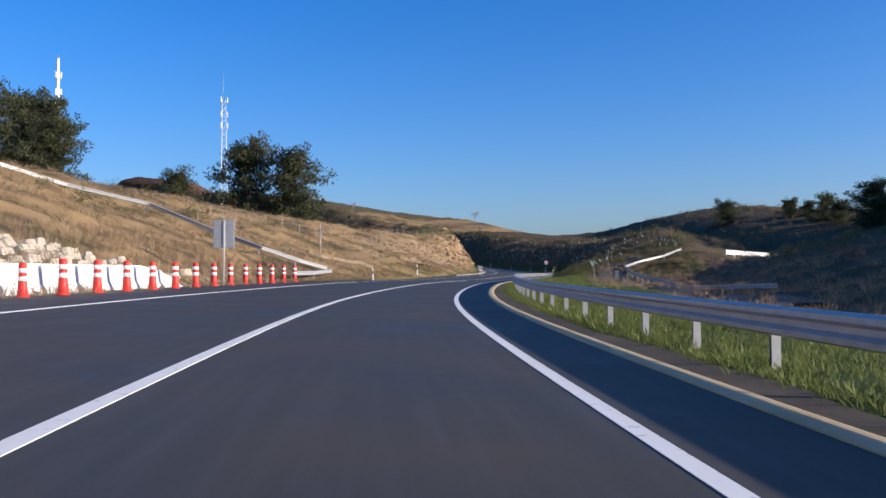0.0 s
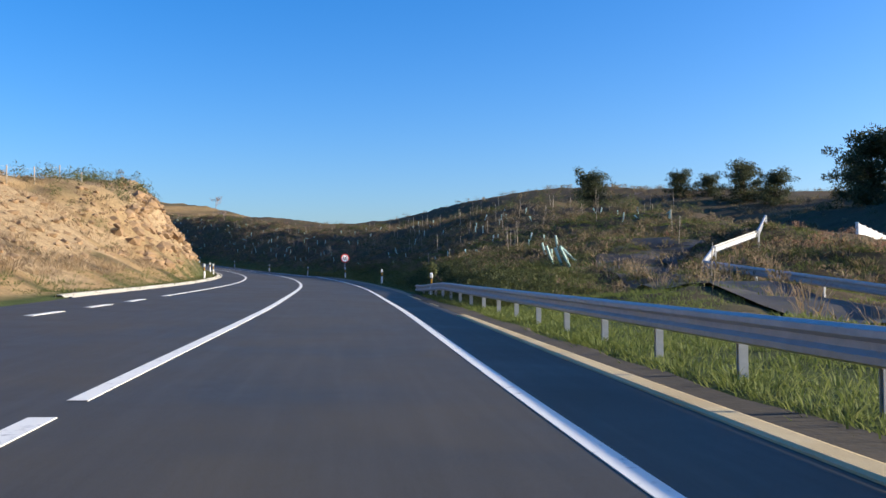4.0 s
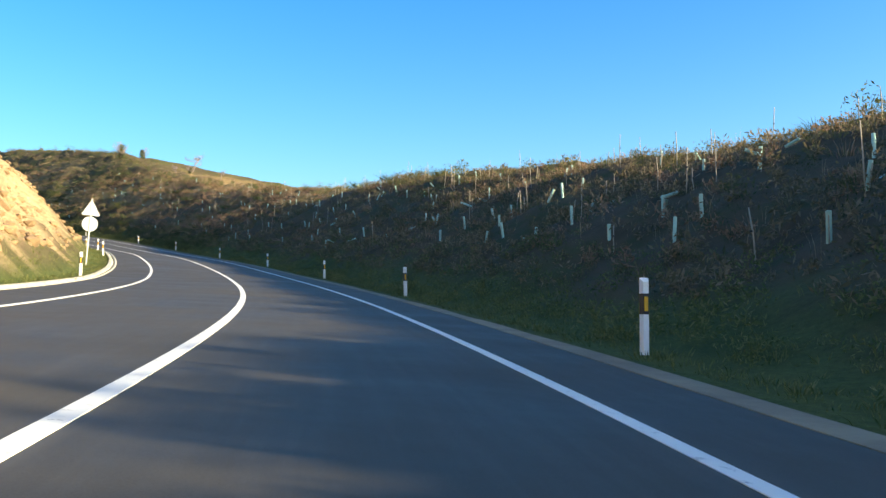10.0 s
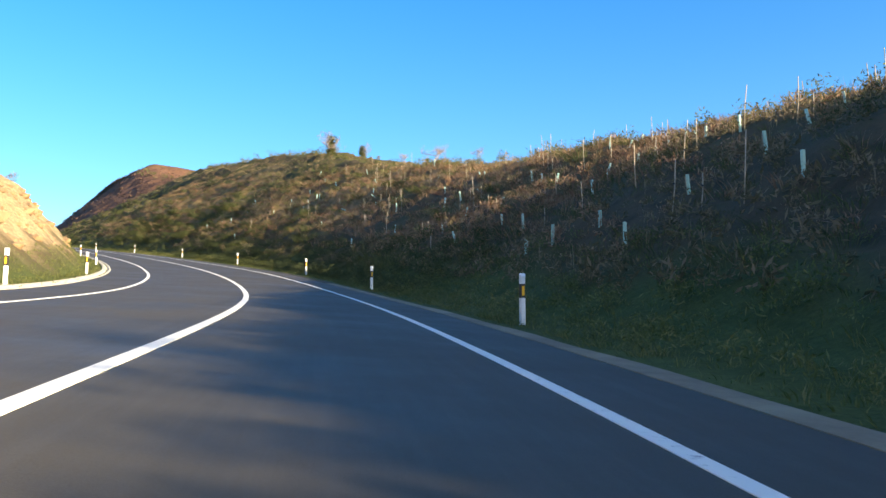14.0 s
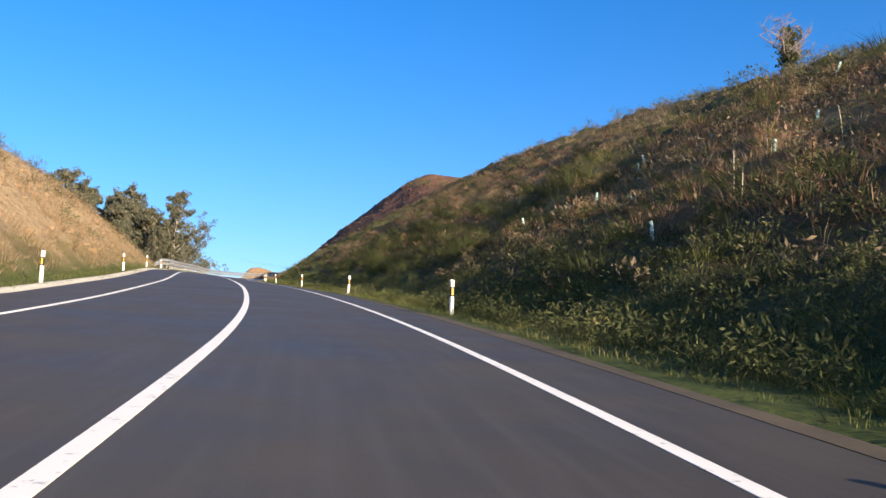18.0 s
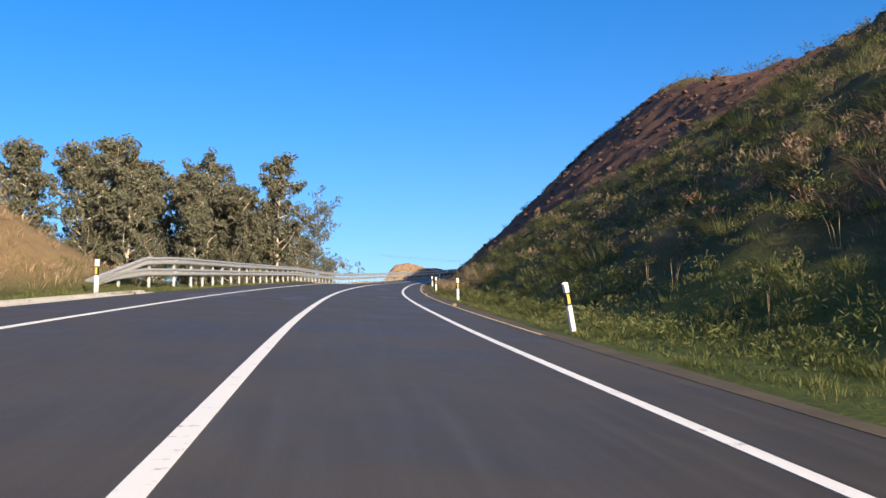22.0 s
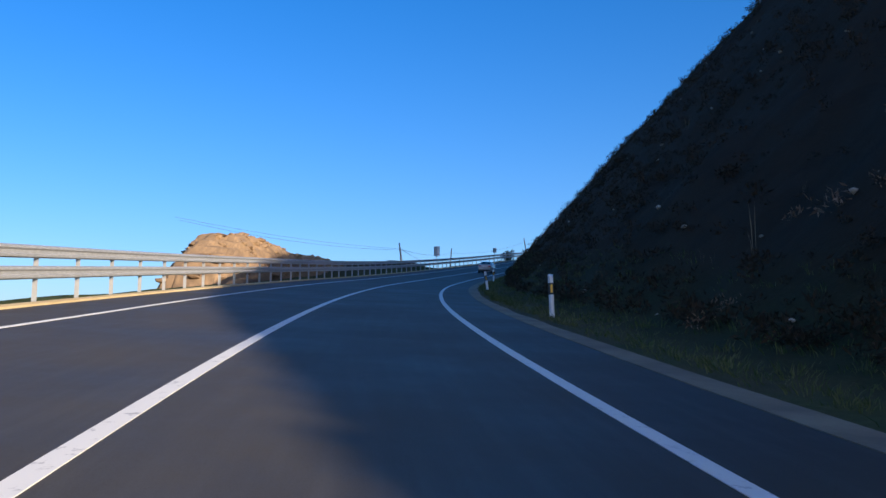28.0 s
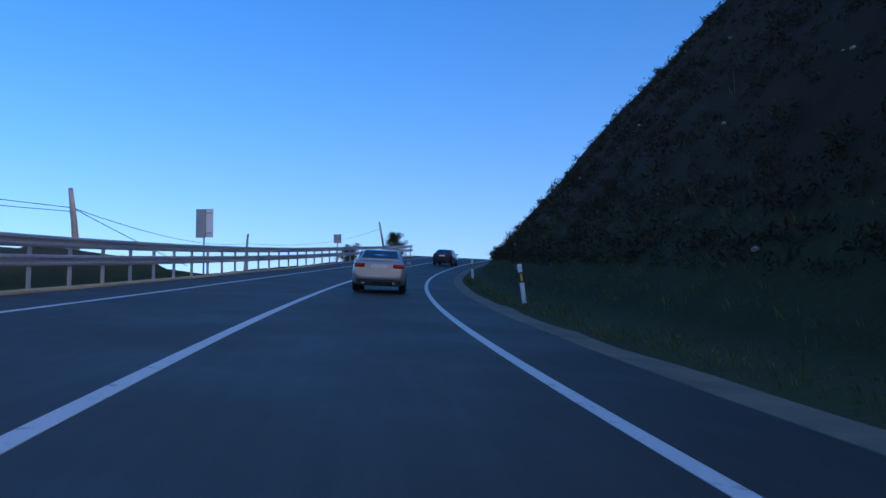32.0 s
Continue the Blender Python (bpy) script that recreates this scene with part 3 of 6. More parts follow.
def build_road():
    s = np.arange(-60, S_END - 1, 1.0)
    ds = (-7.7, -5.7, -4.5, -3.7, -1.85, 0, 1.85, 3.1)
    wide = 3.4 * (1 - smooth(s, 60, 110))
    me = sweep_mesh("road", s, [(d - wide * (d < -5) * (1.0 if d < -7 else 0.5), 0.0) for d in ds], M_ASPHALT)
    at = me.color_attributes.new("along", "FLOAT_COLOR", "POINT")
    col = np.zeros((len(s), len(ds), 4), np.float32)
    col[..., 0], col[..., 1] = np.array(ds)[None], s[:, None]
    at.data.foreach_set("color", col.ravel())
    return tagged(new("road", me), "grey asphalt two-lane mountain road with wide shoulders", "road", kind="structure")


def strip(name, s0, s1, d, width, label, step=1.0):
    s = np.linspace(s0, s1, max(2, int((s1 - s0) / step)))
    dv = d(s) if callable(d) else np.full(s.shape, d)
    h = 0.006
    me = sweep_mesh(name, s, [(dv - width / 2, 0.0), (dv - width / 2, h), (dv + width / 2, h), (dv + width / 2, 0.0)], M_PAINT)
    return tagged(new(name, me), label, "road marking", kind="structure")


def build_markings():
    strip("centre_line", -60, 84, -1.90, 0.16, "solid white painted centre line")
    for a in (86.0, 90.5, 95.0):
        strip("centre_dash", a, a + 2.2, -1.90, 0.19, "short worn white centre dash")
    strip("centre_line", 98, S_END - 2, -1.90, 0.16, "solid white painted centre line")
    strip("edge_line", -60, S_END - 2, 1.63, 0.145, "solid white painted edge line")
    left = lambda s: -5.71 - 1.7 * (1 - smooth(s, 70, 125))
    strip("edge_line", -60, 64, left, 0.16, "solid white painted edge line")
    for a in np.arange(66, 120, 3.6):
        strip("edge_dash", a, a + 1.8, left, 0.18, "short white painted edge dash at the junction")
    strip("edge_line", 121, S_END - 2, left, 0.135, "solid white painted edge line")


def kerb_piece(s):
    edge = 3.42 + 0.12 * value_noise(s * 0.35, s * 0.0) + 0.12 * smooth(s, 590, 640)
    me = sweep_mesh("kerb_right", s, [(2.95, -0.1), (2.97, 0.008), (3.02, 0.014), (edge - 0.05, 0.016), (edge, -0.1)], M_KERB)
    tagged(new("kerb_right", me), "dirt-stained concrete edge of the road", "kerb", kind="structure")


def build_gutters():
    for a, b in ((131, 346), (583, S_END - 2)):
        kerb_piece(np.arange(a, b, 1.0))
    s = np.arange(345, 584, 1.0)
    edge = 3.3 + 0.3 * value_noise(s * 0.5, s * 0.0 + 3) + 0.4 * smooth(s, 470, 500)
    me = sweep_mesh("verge_dirt", s, [(2.95, -0.06), (2.96, 0.006), (edge, 0.012), (edge + 0.4, -0.08)], M_SOIL)
    tagged(new("verge_dirt", me), "dark soil and litter along the asphalt edge", "verge", kind="structure")
    s = np.arange(476, 578, 1.0)
    me = sweep_mesh("edge_strip", s, [(2.9, -0.05), (2.91, 0.018), (2.99, 0.02), (3.0, -0.05)], M_GUT)
    tagged(new("edge_strip", me), "narrow yellowish concrete edging of the road", "kerb", kind="structure")
    s = np.arange(-60, 133, 1.0)
    edge = 3.5 + 0.3 * value_noise(s * 0.6, s * 0.0 + 7)
    me = sweep_mesh("verge_dirt", s, [(2.97, -0.06), (3.0, 0.004), (edge, 0.03), (edge + 0.3, -0.08)], M_SOIL)
    tagged(new("verge_dirt", me), "dark bare soil between the gutter and the grass", "verge", kind="structure")
    for a, b, d0, h in ((-60, 113.0, 2.78, 0.03), (119.0, 121.5, 2.96, 0.012), (124.5, 130.5, 2.96, 0.012)):
        s = np.linspace(a, b, max(4, int(b - a)))
        me = sweep_mesh("gutter_right", s, [(d0, -0.1), (d0 + 0.02, h * 0.5), (d0 + 0.06, h), (3.02, h + 0.004), (3.08, h * 0.6), (3.12, -0.15)], M_GUT)
        tagged(new("gutter_right", me), "yellowish concrete drain gutter along the road edge", "gutter", kind="structure")
    s = np.arange(118, 492, 1.0)
    me = sweep_mesh("gutter_left", s, [(-7.68, -0.1), (-7.7, 0.012), (-7.78, 0.03), (-7.9, -0.02), (-8.02, 0.06), (-8.17, 0.07), (-8.27, -0.15)], M_CONC)
    tagged(new("gutter_left", me), "cream concrete gutter under the cut bank", "gutter", kind="structure")
    s = np.arange(548, S_END - 2, 1.0)
    me = sweep_mesh("verge_kerb", s, [(-7.68, -0.1), (-7.7, 0.05), (-7.85, 0.07), (-8.05, 0.06), (-8.12, -0.15)], M_GUT)
    tagged(new("verge_kerb", me), "pale concrete strip under the guard rail", "kerb", kind="structure")


def road_patch(name, s0, s1, d0, d1, material, label, seed):
    """A worn or resurfaced patch with ragged ends."""
    rng = np.random.default_rng(seed)
    s = np.linspace(s0, s1, 26)
    f = np.linspace(0, 1, 26)
    mid, half = (d0 + d1) / 2, (d1 - d0) / 2 * np.clip(1 - np.abs(2 * f - 1) ** 1.6, 0.02, 1)
    a, b = mid - half * (0.55 + 0.6 * rng.random(26)), mid + half * (0.55 + 0.6 * rng.random(26))
    me = sweep_mesh(name, s, [(a, 0.003), (b, 0.003)], material)
    return tagged(new(name, me), label, "road patch", kind="structure")


build_ground()
build_road()
build_markings()
build_gutters()
for i, (a, b, c, e) in enumerate(((486, 500, -6.7, -4.7), (490, 496, -3.6, -2.3), (499, 504, 0.1, 1.2), (441, 447, -6.4, -4.4), (520, 529, -0.4, 0.9))):
    road_patch("worn_patch", a, b, c, e, M_WORN, "pale worn patch in the asphalt", i)


# ---------------------------------------------------------------- guard rails
def beam_outline(h):
    """A W-beam's section: reach from the post face, and height from its lower edge."""
    front = [(0.0, 0.0), (0.075, 0.03), (0.08, 0.085), (0.02, 0.125), (0.02, 0.185), (0.08, 0.225), (0.075, 0.28), (0.0, 0.31)]
    return [(a, b * h / 0.31) for a, b in front] + [(a - 0.012, b * h / 0.31) for a, b in reversed(front)]


def beam_mesh(name, s0, s1, d, z0, face, drop=0.0):
    """One length of beam; face is the side (+1 right, -1 left) it turns to; d and z0 may be functions of s."""
    s = np.linspace(s0, s1, 4)
    dv = np.array([d(x) if callable(d) else d for x in s])
    zv = np.array([z0(x) if callable(z0) else z0 for x in s])
    p, t = axis(s)
    gz = ground_z(s, np.clip(dv, -8.3, 3.8), False)
    out = beam_outline(0.31)
    n = len(out)
    v = np.zeros((4, n, 3))
    for j, (a, b) in enumerate(out):
        q = dv + face * a
        v[:, j, 0], v[:, j, 1], v[:, j, 2] = p[:, 0] + t[:, 1] * q, p[:, 1] - t[:, 0] * q, gz + zv + b
    i, j = np.meshgrid(np.arange(3), np.arange(n), indexing="ij")
    j2 = (j + 1) % n
    f = np.stack([i * n + j, i * n + j2, (i + 1) * n + j2, (i + 1) * n + j], -1).reshape(-1, 4)
    return mesh_np(name, v.reshape(-1, 3), [f, np.arange(n)[None, ::-1], (3 * n + np.arange(n))[None]], [M_GALV])


def rail_post_mesh(height):
    bm = bmesh.new()
    c = [(-0.05, -0.03), (0.05, -0.03), (0.05, -0.022), (-0.042, -0.022), (-0.042, 0.022), (0.05, 0.022), (0.05, 0.03), (-0.05, 0.03)]
    a = [bm.verts.new((x, y, -0.4)) for x, y in c]
    b = [bm.verts.new((x, y, height)) for x, y in c]
    for k in range(8):
        bm.faces.new((a[k], a[(k + 1) % 8], b[(k + 1) % 8], b[k]))
    bm.faces.new(b)
    return bm_mesh("rail_post", bm, M_GALV)


def block_mesh():
    bm = bmesh.new()
    box(bm, 0.03, 0.12, -0.05, 0.05, -0.08, 0.08, 0.008)
    return bm_mesh("spacer", bm, M_GALV)


def guard_rail(name, label, s0, s1, d, levels, face, post_gap, section=8.0):
    rail = thing(name, label, "guard rail", "guard rails along the road", at=Matrix.Translation(place(s0, d(s0) if callable(d) else d)))
    inv = rail.matrix_basis.inverted()
    n = max(1, round((s1 - s0) / section))
    for k in range(n):
        a, b = s0 + (s1 - s0) * k / n, s0 + (s1 - s0) * (k + 1) / n
        for z0 in levels:
            me = beam_mesh("beam", a, b + 0.12, d, z0, face)
            ob = part("beam", me, None, rail)
            ob.matrix_basis = inv.copy()
    top = levels[-1]
    pm, sm = rail_post_mesh(1.0), block_mesh()
    for s in np.arange(s0 + 0.6, s1 - 0.2, post_gap):
        dd = d(s) if callable(d) else d
        tz = (top(s) if callable(top) else top) + 0.3
        base = place(s, dd)
        gz = float(ground_z(s, np.clip(dd, -8.3, 3.8), False))
        m = Matrix.Translation(Vector((base.x, base.y, gz))) @ Matrix.Rotation(radians(heading(s)), 4, "Z")
        hgt = tz
        ob = part("rail_post", pm, None, rail, at=inv @ m @ Matrix.Translation((-face * 0.08, 0, 0)) @ Matrix.Diagonal((face, 1, hgt, 1)))
        for z0 in levels:
            z = (z0(s) if callable(z0) else z0) + 0.155
            part("spacer", sm, None, ob, at=(inv @ m @ Matrix.Translation((-face * 0.08, 0, 0)) @ Matrix.Diagonal((face, 1, hgt, 1))).inverted() @ inv @ m @ Matrix.Translation((-face * 0.1, 0, z)) @ Matrix.Diagonal((face, 1, 1, 1)))
    return rail


end_drop = lambda s: 0.37 - 0.31 * float(smooth(s, 125, 137))
flare = lambda s: -8.25 - 1.5 * (1 - float(smooth(s, 488, 501)))
guard_rail("guard_rail", "galvanised single-beam guard rail over a grassy verge", -56, 137, 4.05, [end_drop], -1, 2.5)
guard_rail("guard_rail", "galvanised double-beam guard rail above the drop", 489.5, 777, flare, [lambda s: 0.56 - 0.5 * (1 - float(smooth(s, 489, 494))), lambda s: 1.05 - 0.95 * (1 - float(smooth(s, 489, 496)))], 1, 2.7)


# ---------------------------------------------------------------- delineator posts
def delineator():
    t = thing("delineator_post", "white plastic delineator post with black band and amber reflector", "delineator post", "delineator posts along the road")
    bm = bmesh.new()
    sec = [(-0.06, 0.03), (-0.035, -0.04), (0.035, -0.04), (0.06, 0.03), (0.03, 0.045), (-0.03, 0.045)]
    prism(bm, [(x, y) for x, y in sec], 0, 0.62)
    bmesh.ops.transform(bm, matrix=Matrix(((1, 0, 0, 0), (0, 0, 1, 0), (0, 1, 0, -0.12), (0, 0, 0, 1))), verts=bm.verts)
    part("lower_body", bm, M_POSTW, t)
    bm = bmesh.new()
    prism(bm, [(x * 0.98, y * 0.98) for x, y in sec], 0.5, 0.76)
    bmesh.ops.transform(bm, matrix=Matrix(((1, 0, 0, 0), (0, 0, 1, 0), (0, 1, 0, 0), (0, 0, 0, 1))), verts=bm.verts)
    band = part("black_band", bm, M_BLACK, t, "black band")
    bm = bmesh.new()
    box(bm, -0.025, 0.025, -0.052, -0.036, 0.54, 0.72, 0.004)
    part("reflector", bm, M_AMBER, band, "amber reflector")
    bm = bmesh.new()
    prism(bm, sec, 0.76, 0.93)
    top = [v for v in bm.verts if v.co.y > 0.9]
    bmesh.ops.transform(bm, matrix=Matrix(((1, 0, 0, 0), (0, 0, 1, 0), (0, 1, 0, 0), (0, 0, 0, 1))), verts=bm.verts)
    for v in top:
        v.co.z += v.co.y * 0.7
    part("cap", bm, M_POSTW, t)
    return t


def put_posts():
    first = delineator()
    rng = random.Random(3)
    right = (130.7, 156.2, 180.0, 206.2, 230.9, 252.0, 272.5, 293.5, 317.2, 339.2, 356.7, 381.0, 405.0, 429.6, 453.8, 478.0, 502.1, 525.5, 548.9, 579.1, 604.1, 632.8, 660.4, 689.3, 716.3)
    left = (80.0, 101.0, 158.0, 180.0, 196.0, 214.0, 237.0, 262.0, 293.0, 308.0, 326.0, 345.0, 366.0, 388.0, 410.5, 435.5, 460.0, 487.0)
    spots = [(s, 4.05, 1) for s in right] + [(s, -8.5 - (1.3 if s < 120 else 0), -1) for s in left]
    for i, (s, d, side) in enumerate(spots):
        lean = rng.uniform(-2, 2) + (7 if s in (478.0, 632.8, 689.3) else -4 if s == 429.6 else 0)
        m = Matrix.Translation(place(s, d, 0.0)) @ Matrix.Rotation(radians(heading(s)), 4, "Z") @ Matrix.Rotation(radians(-lean), 4, "Y") @ Matrix.Rotation(radians(rng.uniform(-3, 3)), 4, "X") @ Matrix.Scale(1.06, 4)
        if i == 0:
            first.matrix_basis = m
            ob = first
        else:
            ob = copy_thing(first, m)
        if lean > 5:
            tagged(ob, "leaning white plastic delineator post with black band")


# ---------------------------------------------------------------- signs
def disc(bm, r, y0, y1, sides=40, z=0.0, r_in=0.0):
    ring = lambda rr, y: [bm.verts.new((rr * math.cos(2 * math.pi * k / sides), y, z + rr * math.sin(2 * math.pi * k / sides))) for k in range(sides)]
    a, b = ring(r, y0), ring(r, y1)
    for k in range(sides):
        bm.faces.new((a[k], a[(k + 1) % sides], b[(k + 1) % sides], b[k]))
    if r_in:
        c, e = ring(r_in, y0), ring(r_in, y1)
        for k in range(sides):
            k2 = (k + 1) % sides
            bm.faces.new((a[k2], a[k], c[k], c[k2]))
            bm.faces.new((b[k], b[k2], e[k2], e[k]))
            bm.faces.new((c[k], c[k2], e[k2], e[k]))
    else:
        bm.faces.new(a[::-1])
        bm.faces.new(b)
    bmesh.ops.recalc_face_normals(bm, faces=bm.faces)
    return bm


def text_mesh(words, size, material, depth=0.003):
    cu = bpy.data.curves.new("lettering", "FONT")
    cu.body, cu.size, cu.align_x, cu.align_y, cu.extrude, cu.offset = words, size, "CENTER", "CENTER", depth, 0.006
    ob = new("lettering", cu)
    me = bpy.data.meshes.new_from_object(ob.evaluated_get(bpy.context.evaluated_depsgraph_get()))
    bpy.data.objects.remove(ob)
    me.materials.clear()
    me.materials.append(material)
    return me


def sign_pole(height, parent, x=0.0):
    bm = bmesh.new()
    box(bm, x - 0.04, x + 0.04, -0.02, 0.02, -0.5, height, 0.006)
    return part("pole", bm, M_GALV, parent)


def speed_sign(s, d):
    t = thing("speed_limit_sign", "round white speed limit sign with red rim reading 60", "road sign", at=Matrix.Translation(place(s, d)) @ Matrix.Rotation(radians(heading(s) + 4), 4, "Z"))
    sign_pole(2.05, t)
    z = 1.98
    part("plate", disc(bmesh.new(), 0.44, -0.045, -0.02, z=z), M_SIGNB, t)
    face = part("white_face", disc(bmesh.new(), 0.345, -0.052, -0.045, z=z), M_SIGNW, t)
    part("red_rim", disc(bmesh.new(), 0.45, -0.056, -0.044, z=z, r_in=0.34), M_SIGNR, t, "red rim")
    tm = text_mesh("60", 0.5, M_DIGIT)
    part("digits", tm, None, face, "black digits 60", at=Matrix.Translation((0, -0.056, z)) @ Matrix.Rotation(radians(90), 4, "X"))


def warning_pair(s, d):
    """A triangular and a round sign on one pole, seen from behind."""
    t = thing("double_sign", "grey backs of a triangular and a round sign on one pole", "road sign", at=Matrix.Translation(place(s, d)) @ Matrix.Rotation(radians(heading(s) + 12), 4, "Z") @ Matrix.Rotation(radians(4), 4, "Y"))
    sign_pole(3.9, t)
    bm = bmesh.new()
    prism(bm, [(-0.5, 2.98), (-0.45, 2.92), (0.45, 2.92), (0.5, 2.98), (0.05, 3.78), (-0.05, 3.78)], 0.02, 0.045)
    part("triangle_plate", bm, M_SIGNB, t)
    part("round_plate", disc(bmesh.new(), 0.44, 0.02, 0.045, z=2.42), M_SIGNB, t)
    for z in (2.3, 2.55, 3.1, 3.4):
        bm = bmesh.new()
        box(bm, -0.28, 0.28, 0.0, 0.022, z - 0.02, z + 0.02, 0.004)
        part("bracket", bm, M_GALV, t)


def back_board(s, d, up0, up1, width, label, turn=0.0, front=None):
    """A rectangular panel on a pole, ribbed at the back."""
    t = thing("road_sign", label, "road sign", at=Matrix.Translation(place(s, d)) @ Matrix.Rotation(radians(heading(s) + turn), 4, "Z"))
    sign_pole(up1 - 0.05, t)
    for k in (0, 1):
        bm = bmesh.new()
        x0 = -width / 2 + k * width * (0.58 if k else 0)
        x1 = width * 0.08 if k == 0 else width / 2
        box(bm, x0 + 0.004, x1 - 0.004, 0.022, 0.06, up0, up1, 0.008)
        part("panel", bm, front if front and k else M_SIGNB, t)
    for z in (up0 + 0.2, up1 - 0.2):
        bm = bmesh.new()
        box(bm, -width / 2 + 0.05, width / 2 - 0.05, -0.005, 0.024, z - 0.025, z + 0.025, 0.004)
        part("bracket", bm, M_GALV, t)
    return t


# ---------------------------------------------------------------- cones, concrete barrier, stone wall at the start
def lane_post():
    """A flexible red post with white sleeves on a round foot."""
    t = thing("lane_separator_post", "red plastic lane post with white bands on the shoulder", "traffic post", "red and white posts by the concrete barrier")
    prof = [(0.0, 0.17), (0.03, 0.17), (0.06, 0.125), (0.3, 0.105), (0.72, 0.09), (0.78, 0.1), (0.8, 0.085), (0.84, 0.085)]
    bm = bmesh.new()
    tube(bm, [(0, 0, z) for z, _ in prof], [r for _, r in prof], 14)
    part("body", bm, M_RED, t)
    for z in (0.4, 0.6):
        bm = bmesh.new()
        tube(bm, [(0, 0, z), (0, 0, z + 0.11)], [0.106, 0.103], 14)
        part("white_band", bm, M_SIGNW, t, "white reflective band")
    return t


def jersey_barrier(s0, s1, d, n):
    """Cast white barrier, a length at a time; the last one slopes to the ground."""
    prof = [(-0.3, -0.3), (-0.3, 0.08), (-0.16, 0.33), (-0.1, 0.92), (-0.08, 0.95), (0.08, 0.95), (0.1, 0.92), (0.16, 0.33), (0.3, 0.08), (0.3, -0.3)]
    for k in range(n):
        a, b = s0 + (s1 - s0) * k / n, s0 + (s1 - s0) * (k + 1) / n - 0.04
        s = np.linspace(a, b, 4)
        last = k == n - 1
        v, m = [], len(prof)
        p, t = axis(s)
        gz = ground_z(s, np.full(4, d), False)
        for i in range(4):
            f = 1.0 if not last or i < 2 else (0.75 if i == 2 else 0.25)
            for x, z in prof:
                q = d + x
                v.append((p[i, 0] + t[i, 1] * q, p[i, 1] - t[i, 0] * q, gz[i] - 0.02 + (z * f if z > 0 else z)))
        i, j = np.meshgrid(np.arange(3), np.arange(m), indexing="ij")
        j2 = (j + 1) % m
        f = np.stack([i * m + j, i * m + j2, (i + 1) * m + j2, (i + 1) * m + j], -1).reshape(-1, 4)
        me = mesh_np("concrete_barrier", np.array(v), [f, np.arange(m)[None, ::-1], (3 * m + np.arange(m))[None]], [M_WHITE])
        label = "white painted concrete barrier with a sloping end" if last else "white painted concrete road barrier below a stone bank"
        tagged(new("concrete_barrier", me), label, "barrier", "white concrete barriers")


def stone_mesh(seed):
    rng = random.Random(seed)
    bm = bmesh.new()
    bmesh.ops.create_cube(bm, size=1.0)
    bmesh.ops.bevel(bm, geom=list(bm.edges), offset=0.16, segments=1, affect="EDGES")
    for v in bm.verts:
        v.co += Vector((rng.uniform(-.07, .07), rng.uniform(-.07, .07), rng.uniform(-.07, .07)))
    return bm_mesh("stone", bm, M_STONE)


def stone_bank():
    """Rough stones set into the foot of the bank behind the barrier."""
    t = thing("stone_revetment", "pale rough stones set in the bank above the barrier", "stone wall", at=Matrix.Translation(place(24, -11.5)))
    inv = t.matrix_basis.inverted()
    meshes = [stone_mesh(k) for k in range(6)]
    rng = random.Random(8)
    for row in range(11):
        for k in range(26):
            s = 17 + k * 1.12 + rng.uniform(-0.25, 0.25) + 0.5 * (row % 2)
            d = -12.6 - row * 0.62 + rng.uniform(-0.15, 0.15)
            if row > 11 - (s - 22) / 2.2:
                continue
            m = Matrix.Translation(place(s, d, 0.02)) @ Matrix.Rotation(radians(heading(s) + rng.uniform(-10, 10)), 4, "Z") @ Matrix.Rotation(radians(-22 + rng.uniform(-9, 9)), 4, "Y")
            part("stone", rng.choice(meshes), None, t, at=inv @ m @ Matrix.Diagonal((rng.uniform(0.5, 0.75), rng.uniform(0.7, 1.15), rng.uniform(0.3, 0.5), 1)))


def put_lane_posts():
    first = lane_post()
    for i in range(14):
        s = 25.8 + i * 2.6
        m = Matrix.Translation(place(s, -10.55 - 0.1 * (i / 13)) + Vector((0, 0, 0.0))) @ Matrix.Rotation(i * 1.3, 4, "Z") @ Matrix.Scale(1.16, 4)
        if i == 0:
            first.matrix_basis = m
        else:
            copy_thing(first, m)


put_posts()
speed_sign(183.3, 4.5)
warning_pair(275.5, -9.3)
back_board(45.5, -10.6, 1.9, 3.35, 1.05, "dark grey backs of two sign panels on a pole", 8)
back_board(707.0, -8.75, 1.75, 3.1, 0.85, "pale and dark halves of a sign panel above the guard rail", -8, M_SIGNW)
back_board(744.0, -8.9, 1.7, 2.5, 0.7, "small dark sign panel above the guard rail", 0)
def thin_pole(s, d, h):
    """A slim grey pole with a small box near its top."""
    t = thing("slim_pole", "slim grey metal pole with a small box on the dry bank", "pole", at=Matrix.Translation(place(s, d)))
    bm = bmesh.new()
    tube(bm, [(0, 0, -0.4), (0, 0, h)], [0.045, 0.035], 8)
    part("shaft", bm, M_GALV, t)
    bm = bmesh.new()
    box(bm, -0.09, 0.09, -0.13, -0.04, h * 0.6, h * 0.6 + 0.42, 0.015)
    part("meter_box", bm, M_SIGNB, t)


